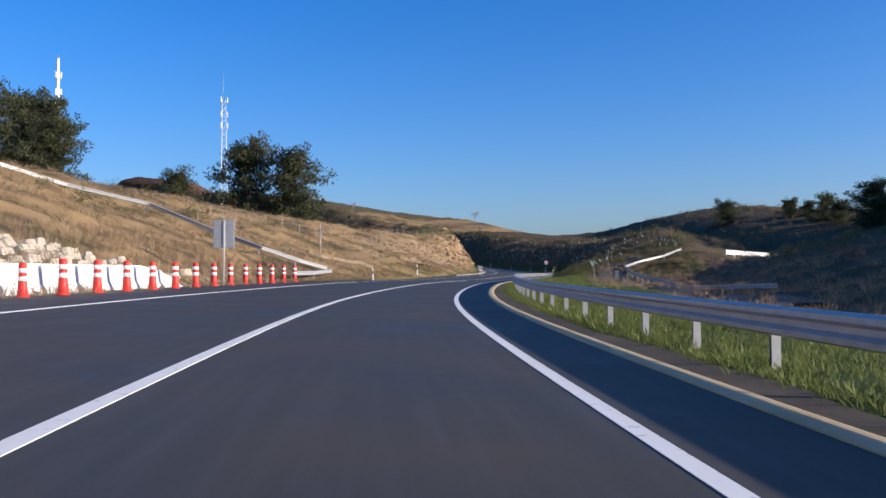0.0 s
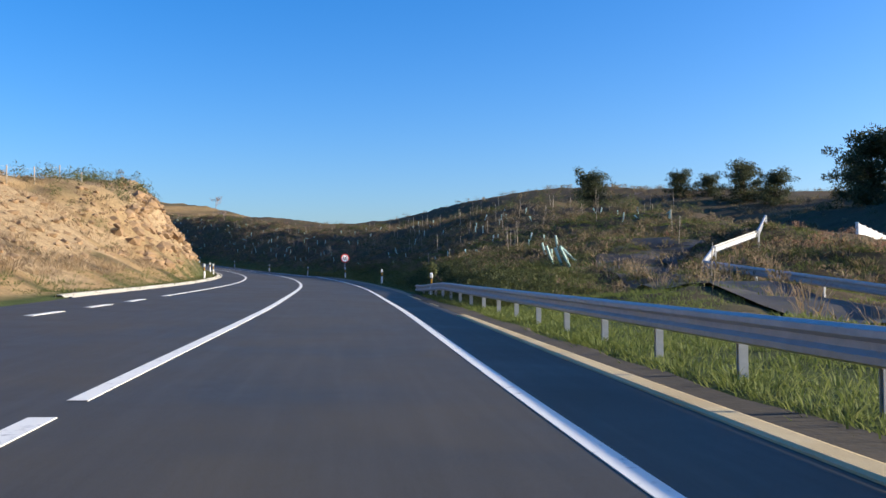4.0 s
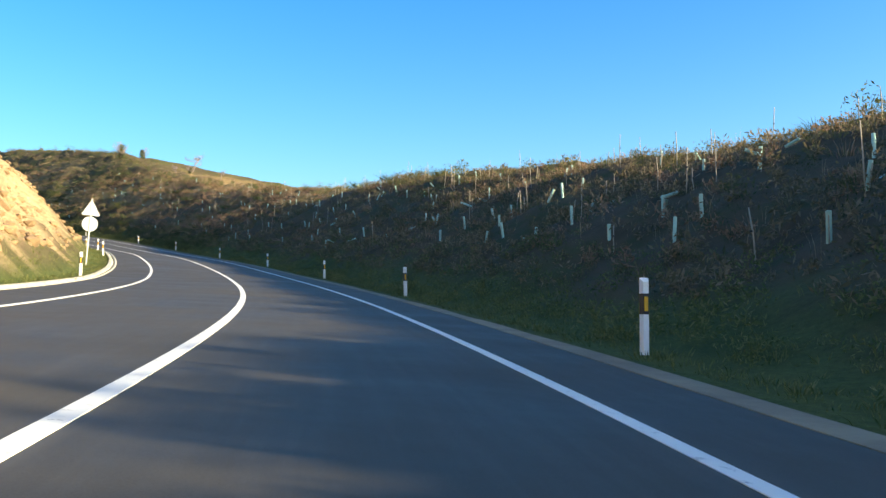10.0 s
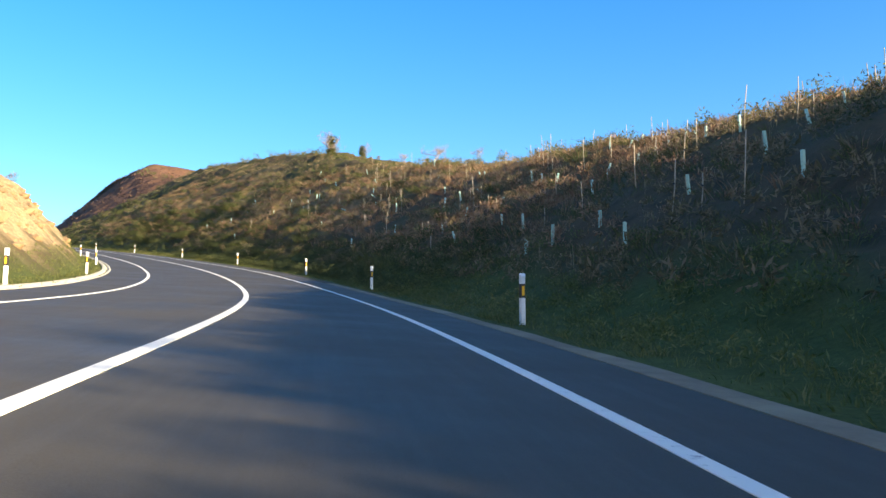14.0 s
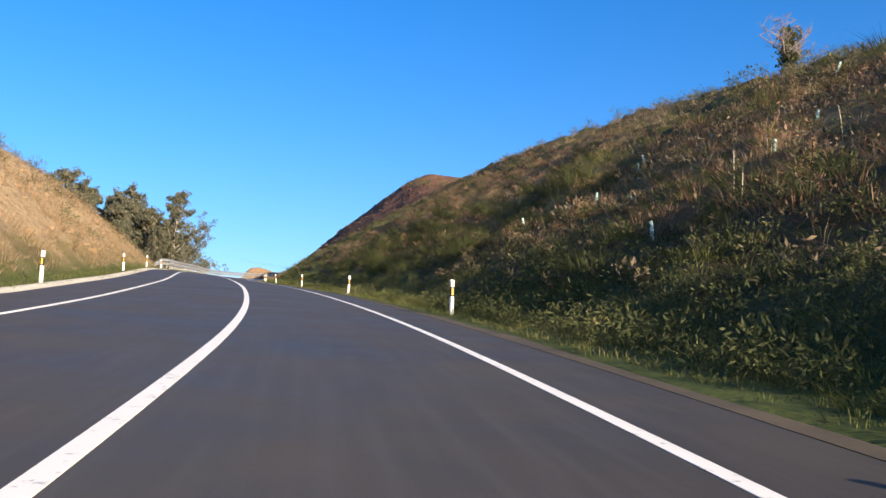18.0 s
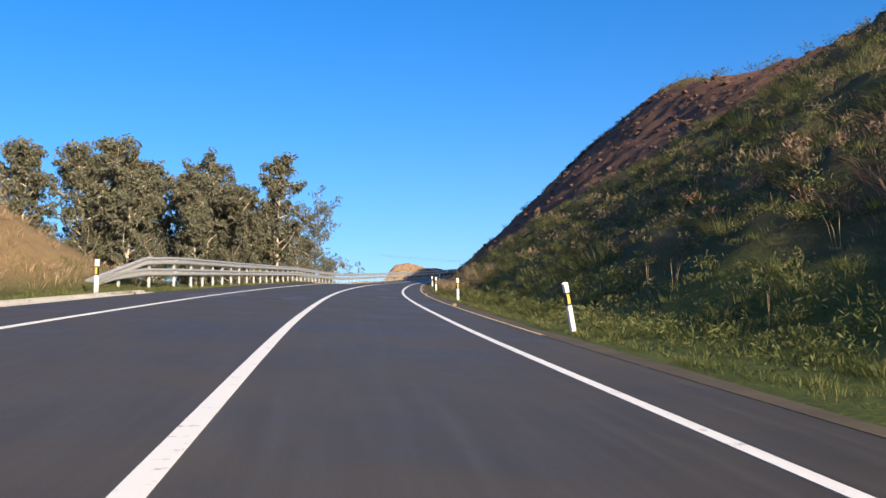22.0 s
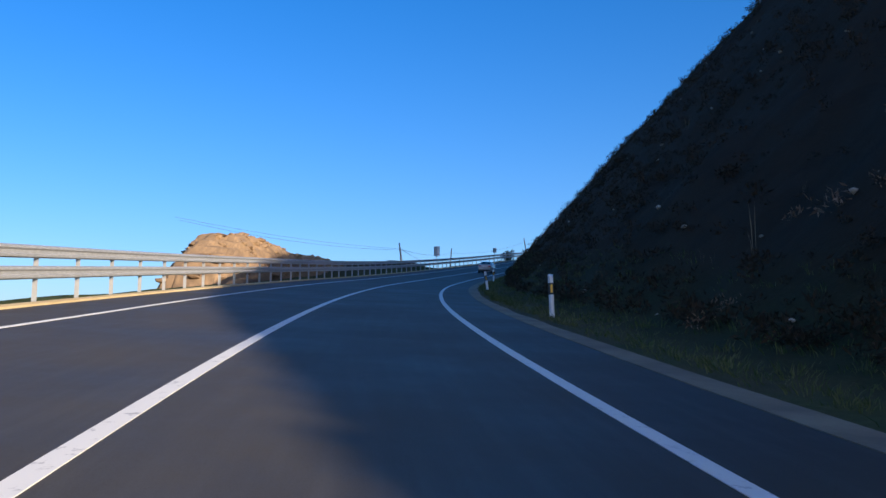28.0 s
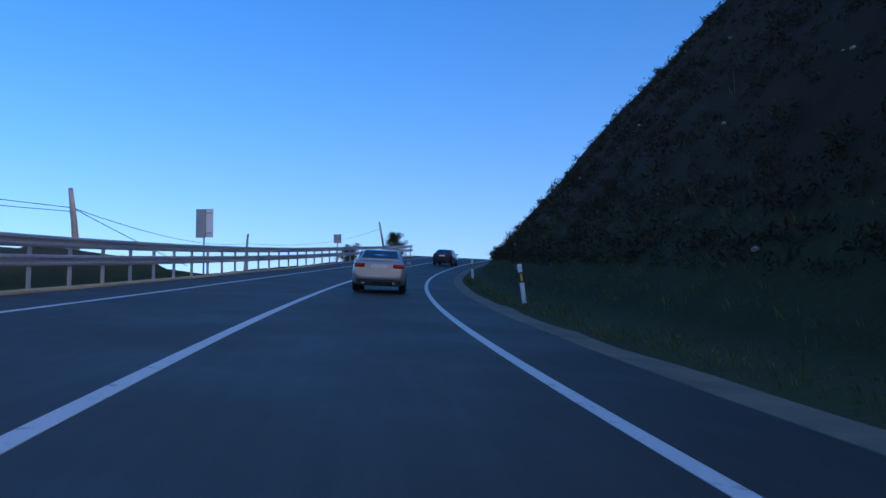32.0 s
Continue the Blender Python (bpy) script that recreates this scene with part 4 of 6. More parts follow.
def drain_chute(s0, d0, s1, d1, n=12):
    """Open concrete channel pieces down the bank, one below the other."""
    t = thing("drain_chute", "stained concrete drain chute running down the dry bank", "drain", at=Matrix.Translation(place(s1, d1)))
    inv = t.matrix_basis.inverted()
    for k in range(n):
        a, b = place(s0 + (s1 - s0) * k / n, d0 + (d1 - d0) * k / n, 0.06), place(s0 + (s1 - s0) * (k + 1.08) / n, d0 + (d1 - d0) * (k + 1.08) / n, 0.02)
        ax = (b - a).normalized()
        side = ax.cross(Vector((0, 0, 1))).normalized()
        up = side.cross(ax)
        sec = [(-0.34, -0.1), (-0.34, 0.2), (-0.26, 0.2), (-0.2, 0.0), (0.2, 0.0), (0.26, 0.2), (0.34, 0.2), (0.34, -0.1)]
        bm = bmesh.new()
        va, vb = [[bm.verts.new(inv @ (q + side * x + up * z)) for x, z in sec] for q in (a, b)]
        for i in range(8):
            bm.faces.new((va[i], va[(i + 1) % 8], vb[(i + 1) % 8], vb[i]))
        bm.faces.new(va[::-1]), bm.faces.new(vb)
        bmesh.ops.recalc_face_normals(bm, faces=bm.faces)
        part("channel", bm, M_KERB, t)
    return t


def marker_frame(s, d, h):
    """A small black-framed marker by the side lane."""
    t = thing("lane_marker", "small black-framed marker post beside the side lane", "marker post", at=Matrix.Translation(place(s, d)) @ Matrix.Rotation(radians(heading(s)), 4, "Z"))
    for x in (-0.3, 0.3):
        bm = bmesh.new()
        box(bm, x - 0.07, x + 0.07, -0.04, 0.04, -0.3, h, 0.012)
        part("upright", bm, M_BLACK, t)
    bm = bmesh.new()
    box(bm, -0.37, 0.37, -0.035, 0.035, h - 0.16, h, 0.012)
    part("crossbar", bm, M_BLACK, t)
    bm = bmesh.new()
    box(bm, -0.23, 0.23, -0.02, 0.02, 0.25, h - 0.16, 0.006)
    part("panel", bm, M_SIGNB, t)


def loose_stone(s, d, size, seed):
    t = part("loose_stone", stone_mesh(seed), None, None, "", at=Matrix.Translation(place(s, d, size * 0.25)) @ Matrix.Rotation(seed * 1.1, 4, "Z") @ Matrix.Diagonal((size, size * 0.8, size * 0.7, 1)))
    t.data.materials[0] = M_KERB
    tagged(t, "pale rounded stone lying on the road edge", "stone", "loose stones on the road edge")


thin_pole(84, -15.8, 3.3)
drain_chute(83.5, -17.0, 90.3, -12.4)
marker_frame(106.7, 12.3, 1.35)
for k, (a, b, c) in enumerate(((493.0, 3.02, 0.17), (513.5, 3.0, 0.13), (532.2, 3.1, 0.17), (504.0, 2.6, 0.06))):
    loose_stone(a, b, c, 40 + k)
put_lane_posts()
jersey_barrier(2, 41.5, -11.5, 6)
stone_bank()


# ---------------------------------------------------------------- hillside rail, ramp and fences
def ground_rail(name, label, spots, h=0.7):
    """A guard rail over the open ground along plan points (s, d)."""
    pts = [place(*p) for p in spots]
    rail = thing(name, label, "guard rail", "guard rails along the road", at=Matrix.Translation(pts[0]))
    org = pts[0]
    for a, b in zip(pts, pts[1:]):
        ax = (b - a).normalized()
        side = ax.cross(Vector((0, 0, 1))).normalized()
        up = side.cross(ax)
        bm = bmesh.new()
        out = beam_outline(0.31)
        va = [bm.verts.new(a - org + side * x + up * (h - 0.3 + z)) for x, z in out]
        vb = [bm.verts.new(b - org + ax * 0.1 + side * x + up * (h - 0.3 + z)) for x, z in out]
        n = len(out)
        for k in range(n):
            bm.faces.new((va[k], va[(k + 1) % n], vb[(k + 1) % n], vb[k]))
        bm.faces.new(va[::-1]), bm.faces.new(vb)
        part("beam", bm, M_GALV, rail)
        steps = max(1, int((b - a).length / 4))
        for k in range(steps):
            q = a.lerp(b, k / steps) - org
            bm = bmesh.new()
            box(bm, -0.04, 0.04, -0.03, 0.03, -0.4, h - 0.02, 0.005, m=Matrix.Translation(q))
            part("rail_post", bm, M_GALV, rail)
    return rail


ground_rail("guard_rail", "pale guard rail climbing the hillside beside a ramp", [(20, -40), (45, -37.5), (57, -35.5), (66, -30.5), (69, -25.5), (68.5, -20), (67.5, -15.8), (69, -13.4), (72.5, -12.0)], 0.75)
ground_rail("guard_rail", "short guard rail end by the junction", [(60, -10.9), (66, -11.1), (72.5, -11.5)], 0.72)


def plank_fence(name, label, a, b, n, h, material):
    pa, pb = place(*a), place(*b)
    t = thing(name, label, "fence", at=Matrix.Translation(pa))
    for k in range(n):
        q0, q1 = pa.lerp(pb, k / n), pa.lerp(pb, (k + 1) / n)
        ax = q1 - q0
        m = Matrix.Translation(q0 - pa) @ Matrix.Rotation(math.atan2(ax.y, ax.x), 4, "Z") @ Matrix.Rotation(-math.atan2(ax.z, math.hypot(ax.x, ax.y)), 4, "Y")
        bm = bmesh.new()
        box(bm, 0.02, ax.length - 0.02, -0.06, 0.06, 0.1, h, 0.02, m=m)
        part("panel", bm, material, t)
        bm = bmesh.new()
        box(bm, -0.07, 0.07, -0.09, 0.09, -0.5, h + 0.06, 0.02, m=m)
        part("post", bm, material, t)


plank_fence("white_fence", "long white panel fence on the brown hillside", (138, 29), (150, 41), 8, 0.75, M_WHITE)
ground_rail("guard_rail", "pale curved guard rail of a side lane on the heath", [(136, 22.5), (131, 19.5), (127.5, 15.8), (124, 13.8), (112, 14.2), (96, 15.8), (78, 18), (58, 20)], 0.7)


def side_lane():
    """A narrow lane below the verge, leaving towards the heath."""
    spots = np.array([(20, 17.5), (42, 16.9), (69, 15.6), (100, 13.2), (118, 11.6), (128, 12.5), (134, 16.5), (140, 22.0)])
    u = np.linspace(1, len(spots) - 2.01, 60)
    c = spline(spots, u)
    t = np.gradient(c, axis=0)
    t /= np.linalg.norm(t, axis=1)[:, None]
    v = []
    for k in (-1.7, 0, 1.7):
        q = c + np.stack([-t[:, 1], t[:, 0]], 1) * k
        p, ta = axis(q[:, 0])
        v.append(np.stack([p[:, 0] + ta[:, 1] * q[:, 1], p[:, 1] - ta[:, 0] * q[:, 1], ground_z(q[:, 0], q[:, 1]) + 0.12], 1))
    v = np.stack(v, 1)
    i, j = np.meshgrid(np.arange(59), np.arange(2), indexing="ij")
    f = np.stack([i * 3 + j, i * 3 + j + 1, (i + 1) * 3 + j + 1, (i + 1) * 3 + j], -1).reshape(-1, 4)
    me = mesh_np("side_lane", v.reshape(-1, 3), f, [M_ASPHALT])
    tagged(new("side_lane", me), "narrow grey asphalt lane below the verge", "road", kind="structure")


side_lane()


# ---------------------------------------------------------------- trees
def limb_path(rng, a, direction, length, bend, n=5):
    pts, d, p = [Vector(a)], Vector(direction).normalized(), Vector(a)
    for _ in range(n):
        d = (d + Vector((rng.uniform(-bend, bend), rng.uniform(-bend, bend), rng.uniform(-bend, bend) * 0.6))).normalized()
        p = p + d * (length / n)
        pts.append(p.copy())
    return pts


def leaf_cloud(rng, centres, radii, per, size, flat=0.75, droop=0.0, thin=0.32):
    """Small pointed leaves gathered round centres; one array of corners."""
    n = len(centres) * per
    c = np.repeat(np.array(centres), per, 0)
    r = np.repeat(np.array(radii), per)
    u = rng.normal(size=(n, 3))
    u /= np.linalg.norm(u, axis=1)[:, None]
    rad = r * (0.35 + 0.65 * rng.random(n) ** 0.5)
    p = c + u * rad[:, None] * np.array([1, 1, flat])
    a = rng.normal(size=(n, 3)) + u * 0.8
    a[:, 2] -= droop
    a /= np.linalg.norm(a, axis=1)[:, None]
    b = np.cross(a, rng.normal(size=(n, 3)))
    b /= np.linalg.norm(b, axis=1)[:, None]
    s = size * (0.6 + 0.8 * rng.random(n))[:, None]
    v = np.stack([p - a * s * 0.5, p + b * s * thin, p + a * s * 0.6, p - b * s * thin], 1).reshape(-1, 3)
    return v, np.arange(n * 4).reshape(-1, 4)


def pine(seed, h, spread, name="pine_tree", label="dark green pine tree with a rounded crown", lean=0.03):
    rr, rng = random.Random(seed), np.random.default_rng(seed)
    t = thing(name, label, "tree", "pines on the hillsides")
    bm = bmesh.new()
    stem = limb_path(rr, (0, 0, -0.6), (rr.uniform(-.08, .08) + lean, rr.uniform(-.08, .08), 1), h * 0.88 + 0.6, 0.07, 7)
    tube(bm, stem, [0.03 * h * (1 - 0.12 * k) for k in range(len(stem))], 8)
    centres, radii = [], []
    for k in range(36):
        f = 0.16 + 0.84 * (k / 35)
        base = stem[min(int(f * 7), 6)].lerp(stem[min(int(f * 7) + 1, 7)], f * 7 % 1)
        ang = k * 2.4 + rr.uniform(-.5, .5)
        reach = spread * (0.95 if f < 0.6 else 0.95 - 1.3 * (f - 0.6)) * rr.uniform(0.55, 1.25)
        pts = limb_path(rr, base, (math.cos(ang), math.sin(ang), 0.05 + 0.75 * f * f), reach, 0.24, 5)
        tube(bm, pts, [0.009 * h * (1 - 0.17 * j) for j in range(len(pts))], 5)
        for j, q in enumerate(pts[1:]):
            for _ in range(2):
                centres.append(tuple(q + Vector((rr.uniform(-1, 1), rr.uniform(-1, 1), rr.uniform(-.5, .8))) * spread * 0.16))
                radii.append(spread * rr.uniform(0.12, 0.23))
    for _ in range(14):
        centres.append(tuple(stem[-1] + Vector((rr.uniform(-1, 1), rr.uniform(-1, 1), rr.uniform(-1.1, .35))) * spread * 0.3))
        radii.append(spread * rr.uniform(0.12, 0.2))
    part("trunk", bm, M_BARK, t)
    v, f = leaf_cloud(rng, centres, radii, 32, 0.042 * h, 0.72, -0.3, 0.14)
    part("crown", mesh_np("crown", v, f, [M_PINE]), None, t)
    return t


def eucalyptus(seed, h, spread, low=0.2, label="tall eucalyptus with pale trunk and airy olive crown"):
    rr, rng = random.Random(seed), np.random.default_rng(seed)
    t = thing("eucalyptus_tree", label, "tree", "eucalyptus stand beyond the guard rail")
    bm = bmesh.new()
    centres, radii = [], []
    stem = limb_path(rr, (0, 0, -1.0), (rr.uniform(-.05, .05), rr.uniform(-.05, .05), 1), h * 0.93 + 1, 0.06, 9)
    tube(bm, stem, [0.0125 * h * (1 - 0.1 * k) for k in range(len(stem))], 8)
    for k in range(36):
        f = low + (0.98 - low) * (k / 35)
        x = f * 9
        base = stem[min(int(x), 8)].lerp(stem[min(int(x) + 1, 9)], x % 1)
        ang = k * 2.4 + rr.uniform(-.5, .5)
        reach = spread * rr.uniform(0.4, 1.2) * (1.2 - 0.72 * f)
        pts = limb_path(rr, base, (math.cos(ang), math.sin(ang), rr.uniform(0.3, 1.3)), reach * 1.2, 0.2, 5)
        tube(bm, pts, [0.0038 * h * (1 - 0.16 * j) for j in range(len(pts))], 5)
        for q in pts[2:]:
            for _ in range(2):
                centres.append(tuple(q + Vector((rr.uniform(-1, 1), rr.uniform(-1, 1), rr.uniform(-.9, .8))) * spread * 0.11))
                radii.append(spread * rr.uniform(0.075, 0.155))
    for _ in range(12):
        centres.append(tuple(stem[-1] + Vector((rr.uniform(-1, 1), rr.uniform(-1, 1), rr.uniform(-1.2, .6))) * spread * 0.25))
        radii.append(spread * rr.uniform(0.1, 0.18))
    part("trunk", bm, M_EBARK, t)
    v, f = leaf_cloud(rng, centres, radii, 31, 0.0192 * h, 0.85, 1.1, 0.2)
    part("crown", mesh_np("crown", v, f, [M_EUC]), None, t)
    return t


def bare_tree(seed, h, label, ivy=0.0):
    rr = random.Random(seed)
    t = thing("bare_tree", label, "tree", "leafless trees on the crest")
    bm = bmesh.new()

    def grow(a, d, length, r, level):
        pts = limb_path(rr, a, d, length, 0.22, 4)
        tube(bm, pts, [r * (1 - 0.16 * j) for j in range(5)], 5 if level < 2 else 3, cap=False)
        if level >= 4:
            return
        for k in range(4 if level else 6):
            q = pts[rr.randint(1, 4)] if level else pts[rr.randint(2, 4)]
            ang = rr.uniform(0, 6.28)
            dd = Vector((math.cos(ang), math.sin(ang), rr.uniform(0.2, 1.3)))
            grow(q, dd, length * rr.uniform(0.45, 0.7), r * 0.5, level + 1)

    grow((0, 0, -0.4), (0.05, 0, 1), h * 0.5, 0.022 * h, 0)
    part("trunk", bm, M_TWIG, t)
    if ivy:
        rng = np.random.default_rng(seed)
        cs = [(rr.uniform(-.3, .3) * h * 0.2, rr.uniform(-.3, .3) * h * 0.2, rr.uniform(0.1, ivy) * h) for _ in range(26)]
        v, f = leaf_cloud(rng, cs, [0.09 * h] * 26, 50, 0.035 * h, 0.9)
        part("ivy", mesh_np("ivy", v, f, [M_BROOM]), None, t, "dark ivy leaves")
    return t


def plant(first, spots, sunk=0.1):
    """Copies of a tree at (s, d, scale, turn); the first one takes the first spot."""
    for i, (s, d, k, turn) in enumerate(spots):
        m = Matrix.Translation(place(s, d, -sunk if s < 150 or s > 300 or d < 0 else -2.6 * k)) @ Matrix.Rotation(radians(turn), 4, "Z") @ Matrix.Scale(k, 4)
        if i == 0:
            first.matrix_basis = m
        else:
            c = copy_thing(first, Matrix.Identity(4))
            c.matrix_basis = m


plant(pine(11, 10.0, 4.6), [(140, -37.6, 1.32, 0), (92, -49.5, 1.0, 140), (96, -56, 1.1, 60), (186, 71, 1.25, 80), (176, 75, 1.2, 200), (168, 72, 1.1, 20), (181, 84, 1.4, 250), (170, 84, 1.3, 330)])
plant(pine(12, 9.0, 4.2), [(141, -45.5, 1.6, 0), (84, -52, 1.1, 30), (214, 78, 1.0, 90), (207, 76, 0.8, 10), (160, 72, 1.3, 150), (175, 66, 0.9, 300), (190, 90, 1.4, 100), (162, 82, 1.4, 70)])
plant(pine(13, 7.0, 3.6), [(130, -52, 1.15, 0), (771, -14.6, 0.55, 40), (777, -10.5, 0.5, 150), (231, 62, 1.3, 190), (225.5, 76.5, 1.0, 50), (222, 79, 0.85, 130), (88, -46, 1.0, 200), (182, 78, 1.6, 240), (154, 76, 1.7, 20), (200, 84, 1.1, 110)])
plant(eucalyptus(21, 22.5, 4.8, 0.30), [(586, -20, 1.12, 0), (586, -44, 1.42, 70), (597, -36, 1.2, 150), (590, -68, 1.4, 220), (609, -27, 0.8, 40), (597, -30, 1.1, 10), (576, -52, 1.25, 310), (592, -27, 1.02, 205), (600, -33, 1.15, 260), (603, -40, 1.25, 330)])
plant(eucalyptus(22, 21.5, 4.5, 0.38), [(588, -31, 1.32, 0), (594, -50, 1.42, 120), (600, -25, 1.0, 200), (604, -28, 0.95, 30), (580, -29, 1.12, 60), (604, -58, 1.3, 280), (578, -38, 1.3, 15), (590, -40, 1.3, 100), (594, -33.5, 1.2, 45), (587, -25, 1.05, 170), (601, -46, 1.35, 230)])
plant(eucalyptus(23, 20.0, 4.6, 0.28), [(584, -57, 1.5, 0), (605, -22, 0.72, 130), (606, -33, 1.0, 250), (581, -45, 1.4, 330), (596, -76, 1.3, 90), (570, -63, 1.35, 180), (583, -23, 0.9, 20)])
plant(eucalyptus(24, 16.5, 6.0, 0.08, "broad leaning eucalyptus with drooping olive branches"), [(601, -19.2, 1.1, 0), (607, -17.5, 0.5, 90), (598, -22.5, 0.95, 70), (594, -18.5, 0.7, 200), (590, -23, 0.75, 300), (580, -25, 0.8, 40), (584, -36, 0.9, 150), (575, -33, 0.8, 250), (578, -45, 0.9, 10), (598, -29, 0.8, 120), (592, -34, 0.85, 210), (586, -28, 0.75, 330), (604, -24, 0.6, 15), (600, -38, 0.9, 75)])
plant(bare_tree(31, 5.0, "leafless greyish tree on the skyline"), [(344, 47.5, 1.15, 0), (404, 110, 1.5, 40), (420.5, 45.6, 1.25, 90), (404, 31.5, 0.6, 200), (386, 31.0, 0.5, 40), (140, -64, 1.0, 10), (150, -32.5, 0.75, 120), (236, 76, 0.8, 75), (640, 22, 0.55, 60)])
plant(bare_tree(32, 5.5, "ivy-covered broken tree on the crest", 0.55), [(431, 34.0, 1.25, 0), (437, 42.8, 0.9, 100), (409.5, 38.2, 0.6, 10)])


def leaning_sapling(s, d):
    """A staked sapling with one leafy tuft, blown over towards the road."""
    t = thing("leaning_sapling", "leaning sapling with a round leafy tuft beside a post", "sapling", at=Matrix.Translation(place(s, d)))
    rr, rng = random.Random(4), np.random.default_rng(4)
    bm = bmesh.new()
    pts = limb_path(rr, (0, 0, -0.2), (-0.75, 0.3, 0.9), 1.7, 0.08, 5)
    tube(bm, pts, [0.03, 0.028, 0.025, 0.022, 0.018, 0.012], 6)
    part("stem", bm, M_BARK, t)
    v, f = leaf_cloud(rng, [tuple(pts[-1] + Vector((rr.uniform(-.2, .2), rr.uniform(-.2, .2), rr.uniform(-.3, .2)))) for _ in range(9)], [0.22] * 9, 60, 0.07, 1.1, 0.5)
    part("foliage", mesh_np("foliage", v, f, [M_BROOM]), None, t)


leaning_sapling(131.8, 5.3)


# ---------------------------------------------------------------- scattered plants
def blades(rng, n, h, spread, width, bend):
    a = rng.random(n) * 6.28
    r = spread * rng.random(n) ** 0.7
    p = np.stack([np.cos(a) * r, np.sin(a) * r, np.full(n, -0.05)], 1)
    hh = h * (0.5 + 0.6 * rng.random(n))
    out = np.stack([np.cos(a), np.sin(a), np.zeros(n)], 1) * (bend * hh * (0.3 + rng.random(n)))[:, None]
    sd = np.stack([-np.sin(a + 0.6), np.cos(a + 0.6), np.zeros(n)], 1) * (width * (0.7 + 0.6 * rng.random(n)))[:, None]
    mid = p + out * 0.35 + np.array([0, 0, 1]) * (hh * 0.6)[:, None]
    tip = p + out + np.array([0, 0, 1]) * hh[:, None]
    v = np.stack([p, mid + sd, tip, mid - sd], 1).reshape(-1, 3)
    return v, np.arange(n * 4).reshape(-1, 4)


def shrub(rng, n, r, h, size):
    c = [(rng.uniform(-.5, .5) * r, rng.uniform(-.5, .5) * r, h * rng.uniform(0.25, 0.75)) for _ in range(5)]
    v, f = leaf_cloud(rng, c, [r * 0.6] * 5, n // 5, size * 1.25, h / (2 * r) + 0.3, -0.4, 0.15)
    v[:, 2] = np.maximum(v[:, 2], -0.05)
    return v, f


def sprigs(rng, n, r, h, w):
    """Upright thin twigs, for broom and heather."""
    return blades(rng, n, h, r, w, 0.35)


def chunk(rng):
    bm = bmesh.new()
    bmesh.ops.create_icosphere(bm, subdivisions=1, radius=0.5)
    v = np.array([x.co[:] for x in bm.verts])
    bm.verts.index_update()
    f = np.array([[x.index for x in fc.verts] for fc in bm.faces])
    bm.free()
    return v * (0.65 + 0.6 * rng.random((len(v), 1))) * np.array([1, 0.8, 0.6]), f


def scatter(name, label, category, material, templates, s, d, scale, lift=0.0, squash=None, seed=1):
    rng = np.random.default_rng(seed)
    p, t = axis(s)
    pos = np.stack([p[:, 0] + t[:, 1] * d, p[:, 1] - t[:, 0] * d, ground_z(s, d) + lift], 1)
    pick = rng.integers(0, len(templates), len(s))
    turn = rng.random(len(s)) * 6.283
    vs, fs, off = [], [], 0
    for k, (v, f) in enumerate(templates):
        m = np.nonzero(pick == k)[0]
        if not len(m):
            continue
        c, sn = np.cos(turn[m])[:, None], np.sin(turn[m])[:, None]
        x = (v[None, :, 0] * c - v[None, :, 1] * sn) * scale[m, None]
        y = (v[None, :, 0] * sn + v[None, :, 1] * c) * scale[m, None]
        z = np.broadcast_to(v[None, :, 2], x.shape) * scale[m, None]
        w = np.stack([x, y, z], -1) + pos[m][:, None]
        vs.append(w.reshape(-1, 3))
        fs.append((f[None] + (np.arange(len(m)) * len(v))[:, None, None]).reshape(-1, f.shape[1]) + off)
        off += len(m) * len(v)
    me = mesh_np(name, np.concatenate(vs), np.concatenate(fs), [material])
    return tagged(new(name, me), label, category, kind="stuff")


def strew(seed, n, s0, s1, d0, d1, power=1.0, keep=None, patch=0.0, freq=0.12):
    """Random spots over a stretch of the plan; power > 1 crowds them to d0; patch leaves bare places."""
    rng = np.random.default_rng(seed)
    s = rng.uniform(s0, s1, n)
    d = d0 + (d1 - d0) * rng.random(n) ** power
    ok = np.ones(n, bool)
    if patch:
        p, t = axis(s)
        x, y = p[:, 0] + t[:, 1] * d, p[:, 1] - t[:, 0] * d
        ok &= value_noise(x * freq + seed, y * freq) + rng.normal(0, 0.12, n) > patch - 0.5
    ok &= scar_zone(s, d) < 0.3 + 0.4 * rng.random(n)
    if keep is not None:
        ok &= keep(s, d)
    return s[ok], d[ok]


def sizes(seed, n, lo, hi):
    rng = np.random.default_rng(seed + 100)
    return lo + (hi - lo) * rng.random(n) ** 1.6


def join(*pairs):
    return np.concatenate([a for a, _ in pairs]), np.concatenate([b for _, b in pairs])


def crest_right(s):
    return 4.6 + 1.2 + knots(s, R_H) / knots(s, R_K)


rg = np.random.default_rng(77)
T_GRASS = [blades(rg, 16, 0.15, 0.24, 0.0065, 0.8) for _ in range(6)]
T_TALL = [blades(rg, 26, 0.66, 0.26, 0.0075, 0.6) for _ in range(5)]
T_DRY = [blades(rg, 17, 0.34, 0.28, 0.012, 1.1) for _ in range(6)]
T_HEATH = [shrub(rg, 50, 0.42, 0.36, 0.1) for _ in range(6)]
T_BROOM = [blades(rg, 44, 0.42, 0.42, 0.009, 1.3) for _ in range(4)]
T_BUSH = [shrub(rg, 120, 0.85, 1.1, 0.145) for _ in range(4)]
T_BIGBROOM = [blades(rg, 190, 0.8, 0.75, 0.011, 1.5) for _ in range(4)]
T_CUSHION = [shrub(rg, 140, 0.6, 0.55, 0.07) for _ in range(4)]
T_ROCK = [chunk(rg) for _ in range(6)]
